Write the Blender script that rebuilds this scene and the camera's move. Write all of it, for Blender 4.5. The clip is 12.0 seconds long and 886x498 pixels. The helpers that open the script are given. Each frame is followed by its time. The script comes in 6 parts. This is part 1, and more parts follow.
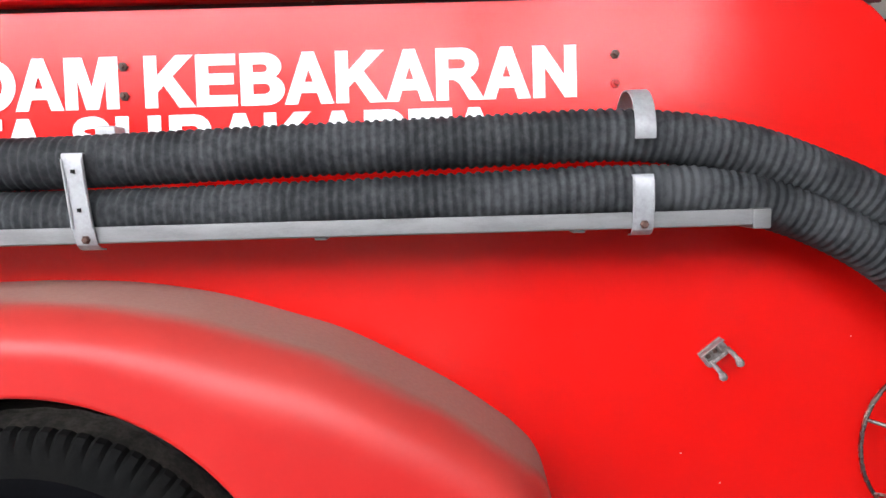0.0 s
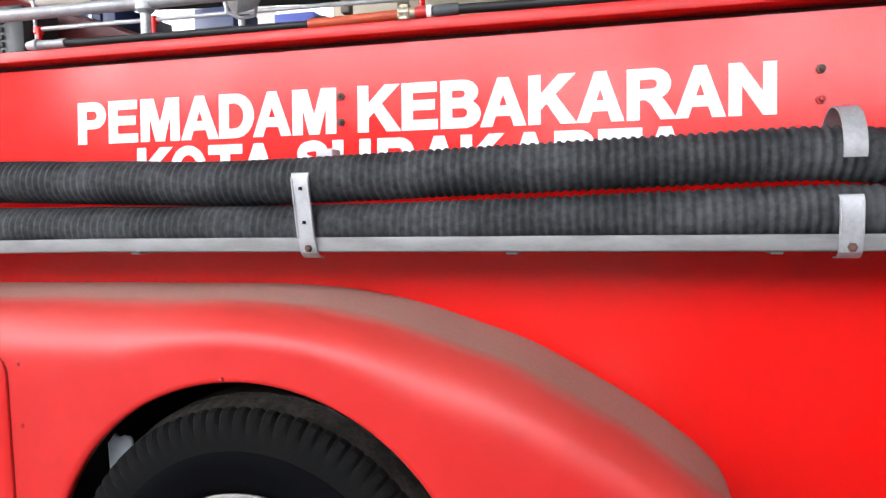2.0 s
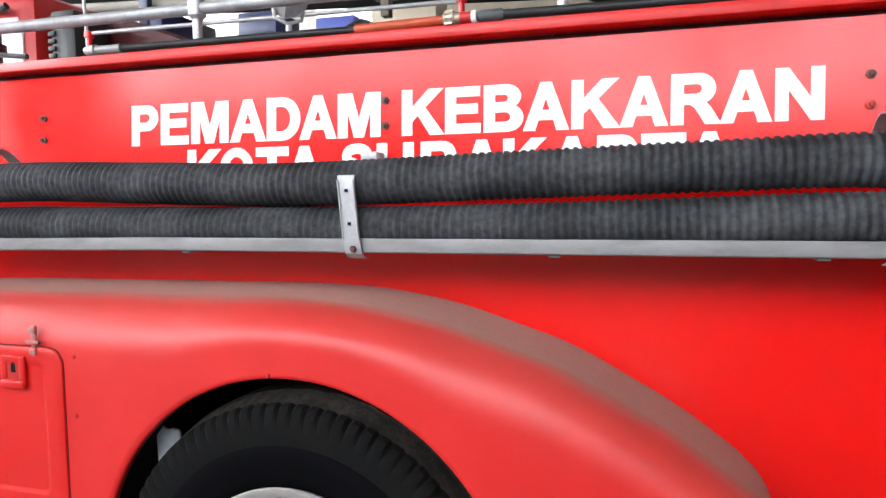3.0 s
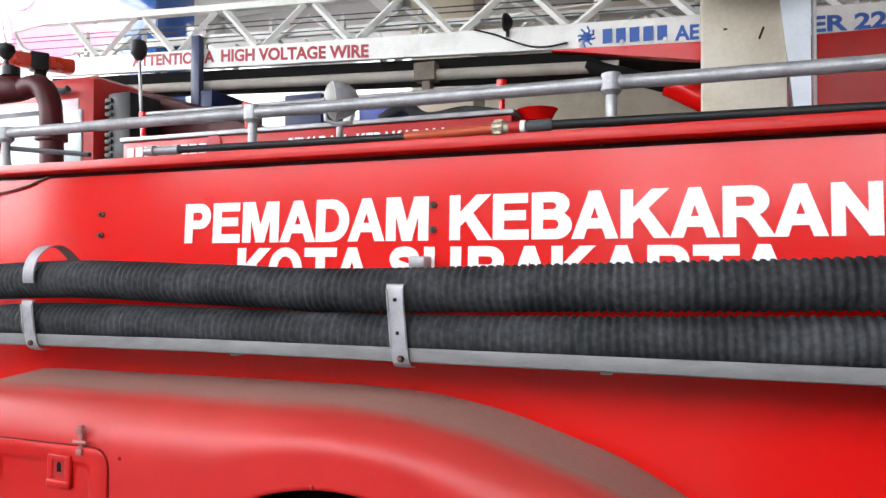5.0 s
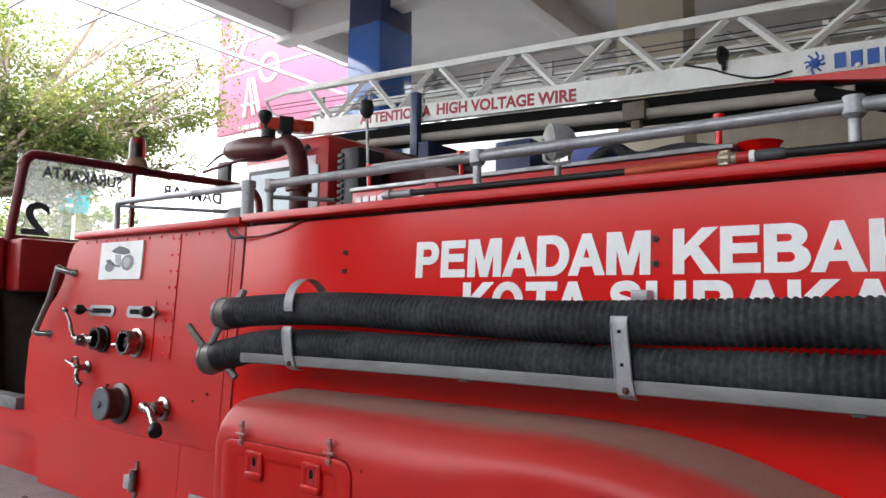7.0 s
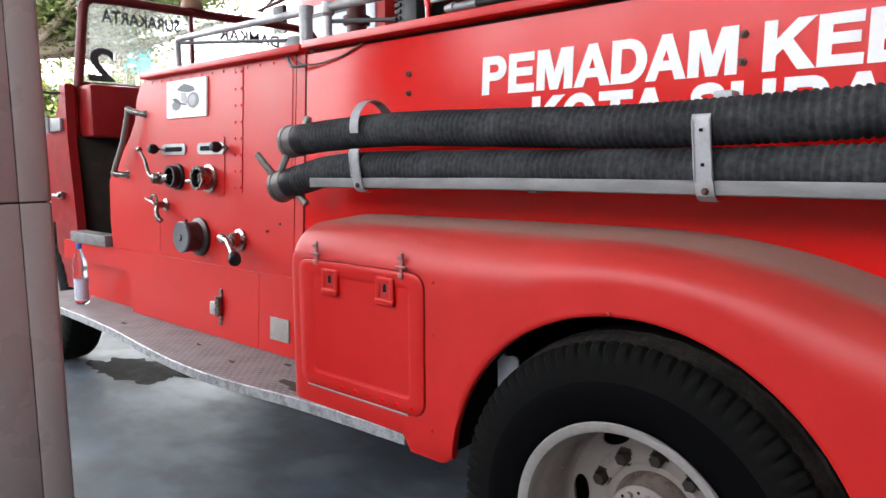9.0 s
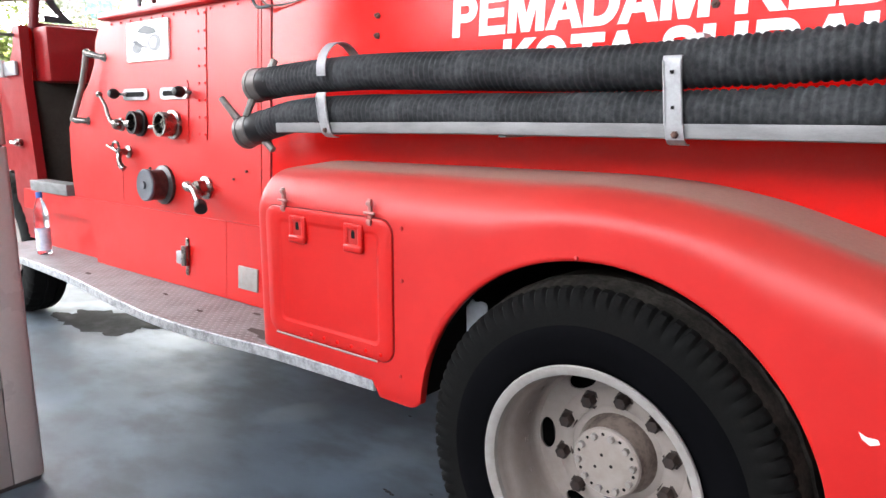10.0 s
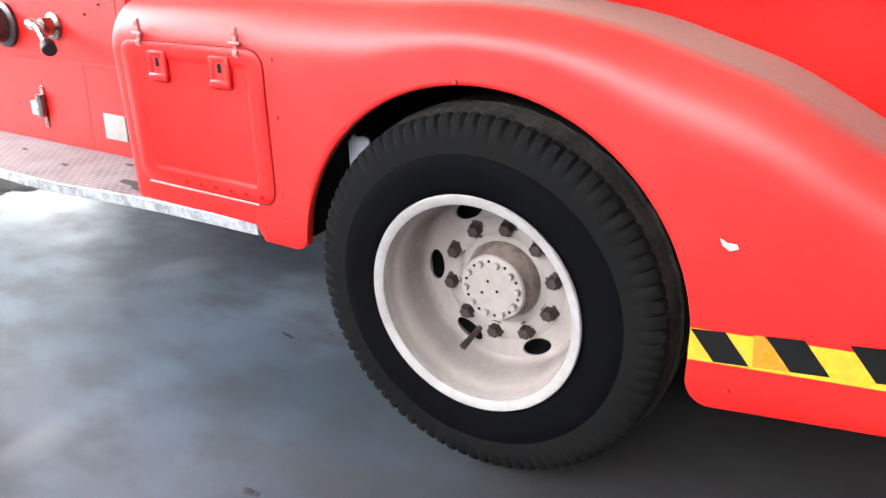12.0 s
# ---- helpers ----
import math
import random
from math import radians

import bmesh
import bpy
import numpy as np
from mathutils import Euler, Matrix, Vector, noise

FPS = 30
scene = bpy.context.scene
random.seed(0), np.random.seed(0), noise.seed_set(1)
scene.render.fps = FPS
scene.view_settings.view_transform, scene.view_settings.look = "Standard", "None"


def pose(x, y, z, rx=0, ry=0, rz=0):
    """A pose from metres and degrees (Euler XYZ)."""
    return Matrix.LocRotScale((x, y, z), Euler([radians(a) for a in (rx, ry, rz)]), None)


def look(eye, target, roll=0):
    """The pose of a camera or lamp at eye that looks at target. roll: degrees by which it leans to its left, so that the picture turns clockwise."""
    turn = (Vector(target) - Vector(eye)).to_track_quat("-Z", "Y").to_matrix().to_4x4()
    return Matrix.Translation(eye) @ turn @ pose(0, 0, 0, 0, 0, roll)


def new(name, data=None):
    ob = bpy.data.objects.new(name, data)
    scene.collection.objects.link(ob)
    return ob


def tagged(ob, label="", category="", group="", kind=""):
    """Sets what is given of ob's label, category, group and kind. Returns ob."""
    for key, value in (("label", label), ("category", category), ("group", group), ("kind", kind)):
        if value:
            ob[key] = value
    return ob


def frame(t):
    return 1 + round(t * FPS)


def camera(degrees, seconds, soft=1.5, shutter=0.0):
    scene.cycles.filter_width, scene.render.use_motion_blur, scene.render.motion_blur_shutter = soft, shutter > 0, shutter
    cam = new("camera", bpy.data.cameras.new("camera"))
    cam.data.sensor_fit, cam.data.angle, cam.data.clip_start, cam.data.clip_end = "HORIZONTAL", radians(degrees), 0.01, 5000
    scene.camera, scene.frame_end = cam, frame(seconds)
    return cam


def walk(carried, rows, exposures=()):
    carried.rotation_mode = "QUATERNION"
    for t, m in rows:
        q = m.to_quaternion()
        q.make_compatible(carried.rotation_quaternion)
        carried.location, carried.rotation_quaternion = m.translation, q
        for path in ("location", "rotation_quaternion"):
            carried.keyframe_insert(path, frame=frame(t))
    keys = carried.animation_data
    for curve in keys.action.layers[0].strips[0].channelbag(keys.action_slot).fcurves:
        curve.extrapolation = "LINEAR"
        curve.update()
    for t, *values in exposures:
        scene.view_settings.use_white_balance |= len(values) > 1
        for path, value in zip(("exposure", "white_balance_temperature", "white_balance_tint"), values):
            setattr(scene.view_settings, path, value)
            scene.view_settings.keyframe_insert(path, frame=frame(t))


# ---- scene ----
cam = camera(65.18, 12.0)
PATH = [
    (0, (-0.000, -1.660, 1.499), (0.006, 0.328, 1.280), -1.53),
    (0.5, (-0.014, -1.671, 1.495), (-0.115, 0.315, 1.283), -1.63),
    (1, (-0.030, -1.692, 1.505), (-0.289, 0.281, 1.302), -1.34),
    (1.5, (-0.027, -1.718, 1.510), (-0.398, 0.237, 1.312), -0.96),
    (2, (-0.031, -1.741, 1.501), (-0.512, 0.194, 1.344), -1.18),
    (2.5, (-0.035, -1.757, 1.512), (-0.595, 0.157, 1.359), -1.30),
    (3, (-0.046, -1.769, 1.503), (-0.620, 0.141, 1.354), -0.66),
    (3.2, (-0.032, -1.776, 1.515), (-0.656, 0.119, 1.375), -0.59),
    (4.8, (-0.087, -1.772, 1.628), (-0.723, 0.125, 1.630), 0.02),
    (5, (-0.084, -1.771, 1.619), (-0.750, 0.114, 1.653), -0.05),
    (5.5, (-0.0811, -1.7989, 1.6295), (-0.8427, 0.0479, 1.7250), -0.056),
    (6, (-0.0891, -1.8169, 1.6180), (-0.9704, -0.0284, 1.7759), 0.579),
    (6.5, (-0.0982, -1.8351, 1.6055), (-1.1578, -0.1450, 1.7485), -0.248),
    (7, (-0.1012, -1.8604, 1.5840), (-1.2747, -0.2487, 1.7431), 0.796),
    (7.5, (-0.1207, -1.8635, 1.5479), (-1.3589, -0.2934, 1.5861), 0.444),
    (7.7, (-0.1307, -1.8715, 1.5319), (-1.3879, -0.3164, 1.4971), 0.382),
    (9.3, (-0.141, -1.835, 1.444), (-1.442, -0.342, 1.163), -0.69),
    (9.5, (-0.142, -1.829, 1.439), (-1.424, -0.326, 1.131), -0.53),
    (10, (-0.139, -1.826, 1.423), (-1.370, -0.296, 1.042), 0.11),
    (10.5, (-0.144, -1.804, 1.409), (-1.321, -0.268, 0.905), -0.14),
    (11, (-0.122, -1.786, 1.390), (-1.216, -0.231, 0.770), -0.41),
    (11.5, (-0.123, -1.750, 1.377), (-1.138, -0.181, 0.663), -0.74),
    (12, (-0.107, -1.744, 1.355), (-1.054, -0.169, 0.567), -0.34),
]
EXPOSURE = [(0, 4.4), (2.5, 4.35), (3.2, 4.2), (4.8, 3.95), (5.5, 3.7), (7.0, 3.05), (7.7, 3.05), (9.5, 3.97), (10.5, 4.62), (12, 5.12)]
walk(cam, [(t, look(eye, target, roll)) for t, eye, target, roll in PATH], EXPOSURE)

# ---- world, sun and sky ----
world = bpy.data.worlds.new("sky")
scene.world = world
world.use_nodes = True
wn = world.node_tree
sky = wn.nodes.new("ShaderNodeTexSky")
sky.sky_type, sky.sun_disc = "NISHITA", False
sky.sun_elevation, sky.sun_rotation = radians(68), radians(-78)
sky.air_density, sky.dust_density = 1.0, 2.5
pale = wn.nodes.new("ShaderNodeHueSaturation")  # a hazy, nearly white sky
pale.inputs["Saturation"].default_value = 0.2
wn.links.new(sky.outputs[0], pale.inputs["Color"])
wn.links.new(pale.outputs[0], wn.nodes["Background"].inputs[0])
wn.nodes["Background"].inputs[1].default_value = 0.15
sun = new("sun", bpy.data.lights.new("sun", "SUN"))
sun.data.energy, sun.data.angle, sun.data.color = 2.0, radians(0.6), (1.0, 0.95, 0.87)
sun.matrix_world = look((-7, 1.5, 18), (0, 0, 0))

# ---- small tools ----
LEAN = Matrix.Rotation(radians(-3.35), 4, "X")  # the truck's flank leans in towards its top


class Geo:
    """Points and faces of one mesh, in metres of the world."""

    def __init__(self):
        self.v, self.f = [], []

    def add(self, verts, faces):
        n = len(self.v)
        self.v += [tuple(p) for p in verts]
        self.f += [tuple(n + i for i in face) for face in faces]
        return self

    def box(self, x0, x1, y0, y1, z0, z1, b=0.0):
        if b <= 0:
            v = [(x, y, z) for z in (z0, z1) for y in (y0, y1) for x in (x0, x1)]
            return self.add(v, [(0, 2, 3, 1), (4, 5, 7, 6), (0, 1, 5, 4), (2, 6, 7, 3), (0, 4, 6, 2), (1, 3, 7, 5)])
        bm = bmesh.new()
        bmesh.ops.create_cube(bm, size=1)
        for p in bm.verts:
            p.co = Vector((x0 if p.co.x < 0 else x1, y0 if p.co.y < 0 else y1, z0 if p.co.z < 0 else z1))
        bmesh.ops.bevel(bm, geom=bm.edges[:], offset=b, segments=2, profile=0.5, affect="EDGES", clamp_overlap=True)
        return self.bm(bm)

    def bm(self, bm, m=None):
        bm.verts.index_update()
        v = [(m @ p.co if m else p.co) for p in bm.verts]
        self.add(v, [[p.index for p in f.verts] for f in bm.faces])
        bm.free()
        return self

    def tube(self, pts, r, seg=12, cap=True, up=(0, 0, 1)):
        """A round bar along a line of points; r: a number or one for each point."""
        pts = [Vector(p) for p in pts]
        rs = r if isinstance(r, (list, tuple)) else [r] * len(pts)
        n0, rings, side = len(self.v), [], None
        for i, p in enumerate(pts):
            d = (pts[min(i + 1, len(pts) - 1)] - pts[max(i - 1, 0)]).normalized()
            if side is None:
                u = Vector(up)
                side = d.cross(u if abs(d.dot(u)) < 0.95 else Vector((1, 0, 0))).normalized()
            side = (side - d * side.dot(d)).normalized()
            top = side.cross(d)
            rings.append([p + rs[i] * (math.cos(a) * side + math.sin(a) * top) for a in (2 * math.pi * k / seg for k in range(seg))])
        self.v += [tuple(p) for ring in rings for p in ring]
        for i in range(len(pts) - 1):
            for k in range(seg):
                a, b = n0 + i * seg + k, n0 + i * seg + (k + 1) % seg
                self.f.append((a, b, b + seg, a + seg))
        if cap:
            self.f.append(tuple(n0 + k for k in range(seg))[::-1])
            self.f.append(tuple(n0 + (len(pts) - 1) * seg + k for k in range(seg)))
        return self

    def cyl(self, p0, p1, r0, r1=None, seg=16):
        return self.tube([p0, p1], [r0, r0 if r1 is None else r1], seg)

    def lathe(self, profile, centre, axis=(0, 1, 0), seg=32, close=False):
        """Profile: (radius, way along the axis)."""
        c, d = Vector(centre), Vector(axis).normalized()
        u = d.cross(Vector((0, 0, 1)) if abs(d.z) < 0.9 else Vector((1, 0, 0))).normalized()
        w = u.cross(d)
        n0, m = len(self.v), len(profile)
        for k in range(seg):
            a = 2 * math.pi * k / seg
            e = math.cos(a) * u + math.sin(a) * w
            self.v += [tuple(c + d * h + e * r) for r, h in profile]
        for k in range(seg):
            for i in range(m if close else m - 1):
                a, b = n0 + k * m, n0 + ((k + 1) % seg) * m
                self.f.append((a + i, b + i, b + (i + 1) % m, a + (i + 1) % m))
        return self

    def grid(self, rows, wrap=False):
        n0, m = len(self.v), len(rows[0])
        self.v += [tuple(p) for row in rows for p in row]
        for i in range(len(rows) - 1):
            for k in range(m if wrap else m - 1):
                a, b = n0 + i * m, n0 + (i + 1) * m
                self.f.append((a + k, a + (k + 1) % m, b + (k + 1) % m, b + k))
        return self

    def plate(self, outline, y0, y1):
        """A flat plate: outline of (x, z), from y0 (front) back to y1."""
        n = len(outline)
        self.add([(x, y0, z) for x, z in outline] + [(x, y1, z) for x, z in outline],
                 [tuple(range(n)), tuple(range(2 * n - 1, n - 1, -1))] + [(i, i + n, (i + 1) % n + n, (i + 1) % n) for i in range(n)])
        return self

    def turned(self, m):
        self.v = [tuple(m @ Vector(p)) for p in self.v]
        return self


def rounded(x0, x1, z0, z1, r, n=5):
    """The outline of a rectangle with rounded corners."""
    out = []
    for cx, cz, a0 in ((x1 - r, z1 - r, 0), (x0 + r, z1 - r, 90), (x0 + r, z0 + r, 180), (x1 - r, z0 + r, 270)):
        out += [(cx + r * math.cos(radians(a0 + 90 * k / n)), cz + r * math.sin(radians(a0 + 90 * k / n))) for k in range(n + 1)]
    return out


def line(points, n):
    """A smooth curve through points, n steps for each stretch."""
    p = [Vector(q) for q in points]
    p = [2 * p[0] - p[1]] + p + [2 * p[-1] - p[-2]]
    out = []
    for i in range(1, len(p) - 2):
        for k in range(n):
            t = k / n
            out.append(0.5 * (2 * p[i] + (p[i + 1] - p[i - 1]) * t + (2 * p[i - 1] - 5 * p[i] + 4 * p[i + 1] - p[i + 2]) * t * t
                              + (3 * p[i] - p[i - 1] - 3 * p[i + 1] + p[i + 2]) * t ** 3))
    return out + [p[-2]]


ORIGIN = {}


def thing(name, at, label, category, group="", kind=""):
    ob = new(name)
    ob.location = at
    ob.empty_display_size = 0.1
    ORIGIN[ob] = Vector(at)
    return tagged(ob, label, category, group, kind)


def mesh_of(name, geo, material, origin=(0, 0, 0), lean=False, angle=38):
    o = Vector(origin)
    me = bpy.data.meshes.new(name)
    verts = [LEAN @ Vector(p) for p in geo.v] if lean else [Vector(p) for p in geo.v]
    me.from_pydata([tuple(p - o) for p in verts], [], geo.f)
    bm = bmesh.new()
    bm.from_mesh(me)
    bmesh.ops.recalc_face_normals(bm, faces=bm.faces)
    bm.to_mesh(me)
    bm.free()
    me.polygons.foreach_set("use_smooth", [True] * len(me.polygons))
    me.set_sharp_from_angle(angle=radians(angle))
    me.materials.append(material)
    return me


def part(name, geo, material, parent, label="", lean=False, angle=38):
    """One mesh under a thing, or under a part of it."""
    me = mesh_of(name, geo, material, ORIGIN[parent], lean, angle)
    ob = new(name, me)
    ob.parent = parent
    ORIGIN[ob] = ORIGIN[parent]
    return tagged(ob, label)


def whole(name, geo, material, label, category="", group="", kind="", angle=38, at=(0, 0, 0)):
    ob = new(name, mesh_of(name, geo, material, at, False, angle))
    ob.location = at
    ORIGIN[ob] = Vector(at)
    return tagged(ob, label, category, group, kind)


def piece(name, mesh, parent, at, turn=None):
    """A repeat that shares its mesh: at is in the world."""
    ob = new(name, mesh)
    ob.parent = parent
    ob.matrix_basis = Matrix.Translation(Vector(at) - ORIGIN[parent]) @ (turn or Matrix())
    return ob


def on_flank(x, z, out=0.0):
    return LEAN @ Vector((x, -out, z))


def lettering(text, x0, x1, z0, z1, depth=0.002, bold=0.0, slope=0.0, y=0.0, mirror=False):
    """Letters in the built-in font, filling a rectangle that faces -y."""
    cu = bpy.data.curves.new("letters", "FONT")
    cu.body, cu.offset, cu.extrude, cu.resolution_u = text, bold, 0.01, 4
    ob = new("letters", cu)
    bpy.context.view_layer.update()
    me = bpy.data.meshes.new_from_object(ob.evaluated_get(bpy.context.evaluated_depsgraph_get()))
    co = np.array([p.co for p in me.vertices])
    lo, hi = co.min(0), co.max(0)
    g = Geo()
    for p in co:
        u, w = (p[0] - lo[0]) / (hi[0] - lo[0]), (p[1] - lo[1]) / (hi[1] - lo[1])
        if mirror:
            u = 1 - u
        x = x0 + u * (x1 - x0)
        g.v.append((x, y - (depth if p[2] > 0 else 0), z0 + w * (z1 - z0) + slope * (x - x0)))
    g.f = [tuple(f.vertices) for f in me.polygons]
    bpy.data.objects.remove(ob)
    bpy.data.curves.remove(cu)
    bpy.data.meshes.remove(me)
    return g


def arc(cx, cz, rx, rz, a0, a1, n=10):
    return [(cx + rx * math.cos(radians(a0 + (a1 - a0) * k / n)), cz + rz * math.sin(radians(a0 + (a1 - a0) * k / n))) for k in range(n + 1)]


def ribbon(points, half):
    p = [Vector((x, z, 0)) for x, z in points]
    p = line(p, 4)
    left, right = [], []
    for i, q in enumerate(p):
        d = (p[min(i + 1, len(p) - 1)] - p[max(i - 1, 0)]).normalized()
        left.append((q.x - d.y * half, q.y + d.x * half))
        right.append((q.x + d.y * half, q.y - d.x * half))
    return left + right[::-1]


# bold capitals of height 1: advance, left margin, outlines and holes
BOLD = {
    "E": (0.93, 0.1, [[(0, 0), (0, 1), (0.745, 1), (0.745, 0.83), (0.2, 0.83), (0.2, 0.61), (0.70, 0.61), (0.70, 0.44), (0.2, 0.44), (0.2, 0.17), (0.765, 0.17), (0.765, 0)]]),
    "P": (0.93, 0.1, [[(0, 0), (0, 1)] + arc(0.46, 0.69, 0.31, 0.31, 90, -90) + [(0.2, 0.38), (0.2, 0)], [(0.2, 0.83)] + arc(0.43, 0.69, 0.13, 0.14, 90, -90) + [(0.2, 0.55)]]),
    "R": (1.008, 0.1, [[(0, 0), (0, 1)] + arc(0.52, 0.71, 0.31, 0.29, 90, -70) + [(0.74, 0.30), (0.92, 0), (0.67, 0), (0.47, 0.33), (0.36, 0.41), (0.2, 0.415), (0.2, 0)], [(0.2, 0.83)] + arc(0.48, 0.705, 0.13, 0.125, 90, -90) + [(0.2, 0.58)]]),
    "B": (1.008, 0.1, [[(0, 0), (0, 1)] + arc(0.46, 0.755, 0.32, 0.245, 90, -50) + arc(0.5, 0.28, 0.335, 0.28, 62, -90) + [(0.3, 0)], [(0.2, 0.83)] + arc(0.43, 0.72, 0.12, 0.11, 90, -90) + [(0.2, 0.61)], [(0.2, 0.44)] + arc(0.46, 0.305, 0.14, 0.135, 90, -90) + [(0.2, 0.17)]]),
    "D": (1.008, 0.1, [[(0, 0), (0, 1)] + arc(0.40, 0.5, 0.45, 0.5, 90, -90, 16), [(0.2, 0.83)] + arc(0.37, 0.5, 0.27, 0.33, 90, -90, 14) + [(0.2, 0.17)]]),
    "A": (1.008, 0.01, [[(0, 0), (0.385, 1), (0.60, 1), (0.985, 0), (0.765, 0), (0.685, 0.225), (0.30, 0.225), (0.22, 0)], [(0.36, 0.39), (0.492, 0.765), (0.625, 0.39)]]),
    "K": (1.008, 0.1, [[(0, 0), (0, 1), (0.2, 1), (0.2, 0.555), (0.62, 1), (0.89, 1), (0.50, 0.61), (0.93, 0), (0.665, 0), (0.36, 0.465), (0.2, 0.30), (0.2, 0)]]),
    "M": (1.163, 0.1, [[(0, 0), (0, 1), (0.305, 1), (0.49, 0.32), (0.675, 1), (0.98, 1), (0.98, 0), (0.79, 0), (0.79, 0.79), (0.59, 0), (0.39, 0), (0.19, 0.79), (0.19, 0)]]),
    "N": (1.008, 0.1, [[(0, 0), (0, 1), (0.2, 1), (0.64, 0.335), (0.64, 1), (0.83, 1), (0.83, 0), (0.63, 0), (0.19, 0.68), (0.19, 0)]]),
    "O": (1.086, 0.05, [arc(0.5, 0.5, 0.5, 0.515, 0, 350, 35), arc(0.5, 0.5, 0.29, 0.345, 0, 350, 35)]),
    "T": (0.853, 0.02, [[(0.32, 0), (0.32, 0.83), (0, 0.83), (0, 1), (0.84, 1), (0.84, 0.83), (0.52, 0.83), (0.52, 0)]]),
    "U": (1.008, 0.1, [[(0, 1)] + arc(0.415, 0.38, 0.415, 0.395, 180, 360, 16) + [(0.83, 1), (0.63, 1)] + arc(0.415, 0.39, 0.215, 0.225, 0, -180, 14) + [(0.2, 1)]]),
    "S": (0.93, 0.04, [ribbon([(0.75, 0.70), (0.69, 0.84), (0.55, 0.91), (0.40, 0.915), (0.22, 0.87), (0.15, 0.74), (0.22, 0.62), (0.40, 0.555), (0.60, 0.49), (0.74, 0.39), (0.745, 0.24), (0.65, 0.125), (0.47, 0.085), (0.28, 0.105), (0.15, 0.19), (0.10, 0.32)], 0.093)]),
}


def bold_letters(spans, z0, z1, y=-0.002, swell=0.0036):
    """Heavy painted capitals on the flank: each letter with its own left and right edge."""
    cu = bpy.data.curves.new("letters", "CURVE")
    cu.dimensions, cu.fill_mode, cu.bevel_depth, cu.bevel_resolution = "2D", "BOTH", swell, 0
    z0, z1 = z0 + swell, z1 - swell
    for c, x0, x1 in spans:
        loops = BOLD[c][2]
        lo, hi = min(q[0] for q in loops[0]), max(q[0] for q in loops[0])
        k = (x1 - x0 - 2 * swell) / (hi - lo)
        for pts in loops:
            sp = cu.splines.new("POLY")
            sp.points.add(len(pts) - 1)
            for q, (u, w) in zip(sp.points, pts):
                q.co = (x0 + swell + (u - lo) * k, z0 + w * (z1 - z0), 0, 1)
            sp.use_cyclic_u = True
    ob = new("letters", cu)
    bpy.context.view_layer.update()
    me = bpy.data.meshes.new_from_object(ob.evaluated_get(bpy.context.evaluated_depsgraph_get()))
    g = Geo().add([(p.co.x, y - 0.0005 - 0.07 * p.co.z, p.co.y) for p in me.vertices], [tuple(f.vertices) for f in me.polygons])
    bpy.data.objects.remove(ob)
    bpy.data.curves.remove(cu)
    bpy.data.meshes.remove(me)
    return g


# ---- materials ----
def nodes_of(name):
    m = bpy.data.materials.new(name)
    m.use_nodes = True
    return m, m.node_tree, m.node_tree.nodes["Principled BSDF"]


def put(tree, kind, **values):
    n = tree.nodes.new("ShaderNode" + kind)
    for key, value in values.items():
        if key in n.inputs:
            n.inputs[key].default_value = value
    return n


def coords(tree, scale=(1, 1, 1)):
    t, mp = tree.nodes.new("ShaderNodeTexCoord"), tree.nodes.new("ShaderNodeMapping")
    mp.inputs["Scale"].default_value = scale
    tree.links.new(t.outputs["Object"], mp.inputs[0])
    return mp.outputs[0]


def noise_at(tree, scale, detail=5, rough=0.6, stretch=(1, 1, 1)):
    n = put(tree, "TexNoise", Scale=scale, Detail=detail, Roughness=rough)
    tree.links.new(coords(tree, stretch), n.inputs["Vector"])
    return n.outputs["Fac"]


def ramp(tree, fac, lo, hi, a=0.0, b=1.0):
    n = put(tree, "MapRange")
    n.interpolation_type = "SMOOTHSTEP"
    for k, value in zip(("From Min", "From Max", "To Min", "To Max"), (lo, hi, a, b)):
        n.inputs[k].default_value = value
    tree.links.new(fac, n.inputs["Value"])
    return n.outputs[0]


def mixed(tree, fac, a, b):
    n = tree.nodes.new("ShaderNodeMix")
    n.data_type = "RGBA"
    for value, socket in ((a, n.inputs["A"] if False else n.inputs[6]), (b, n.inputs[7])):
        if isinstance(value, tuple):
            socket.default_value = (*value, 1)
        else:
            tree.links.new(value, socket)
    if isinstance(fac, float):
        n.inputs[0].default_value = fac
    else:
        tree.links.new(fac, n.inputs[0])
    return n.outputs[2]


def times(tree, a, b, op="MULTIPLY"):
    n = tree.nodes.new("ShaderNodeMath")
    n.operation = op
    for value, socket in ((a, n.inputs[0]), (b, n.inputs[1])):
        if isinstance(value, (int, float)):
            socket.default_value = value
        else:
            tree.links.new(value, socket)
    return n.outputs[0]


def bumped(tree, bsdf, height, strength, distance):
    n = put(tree, "Bump", Strength=strength, Distance=distance)
    tree.links.new(height, n.inputs["Height"])
    tree.links.new(n.outputs[0], bsdf.inputs["Normal"])


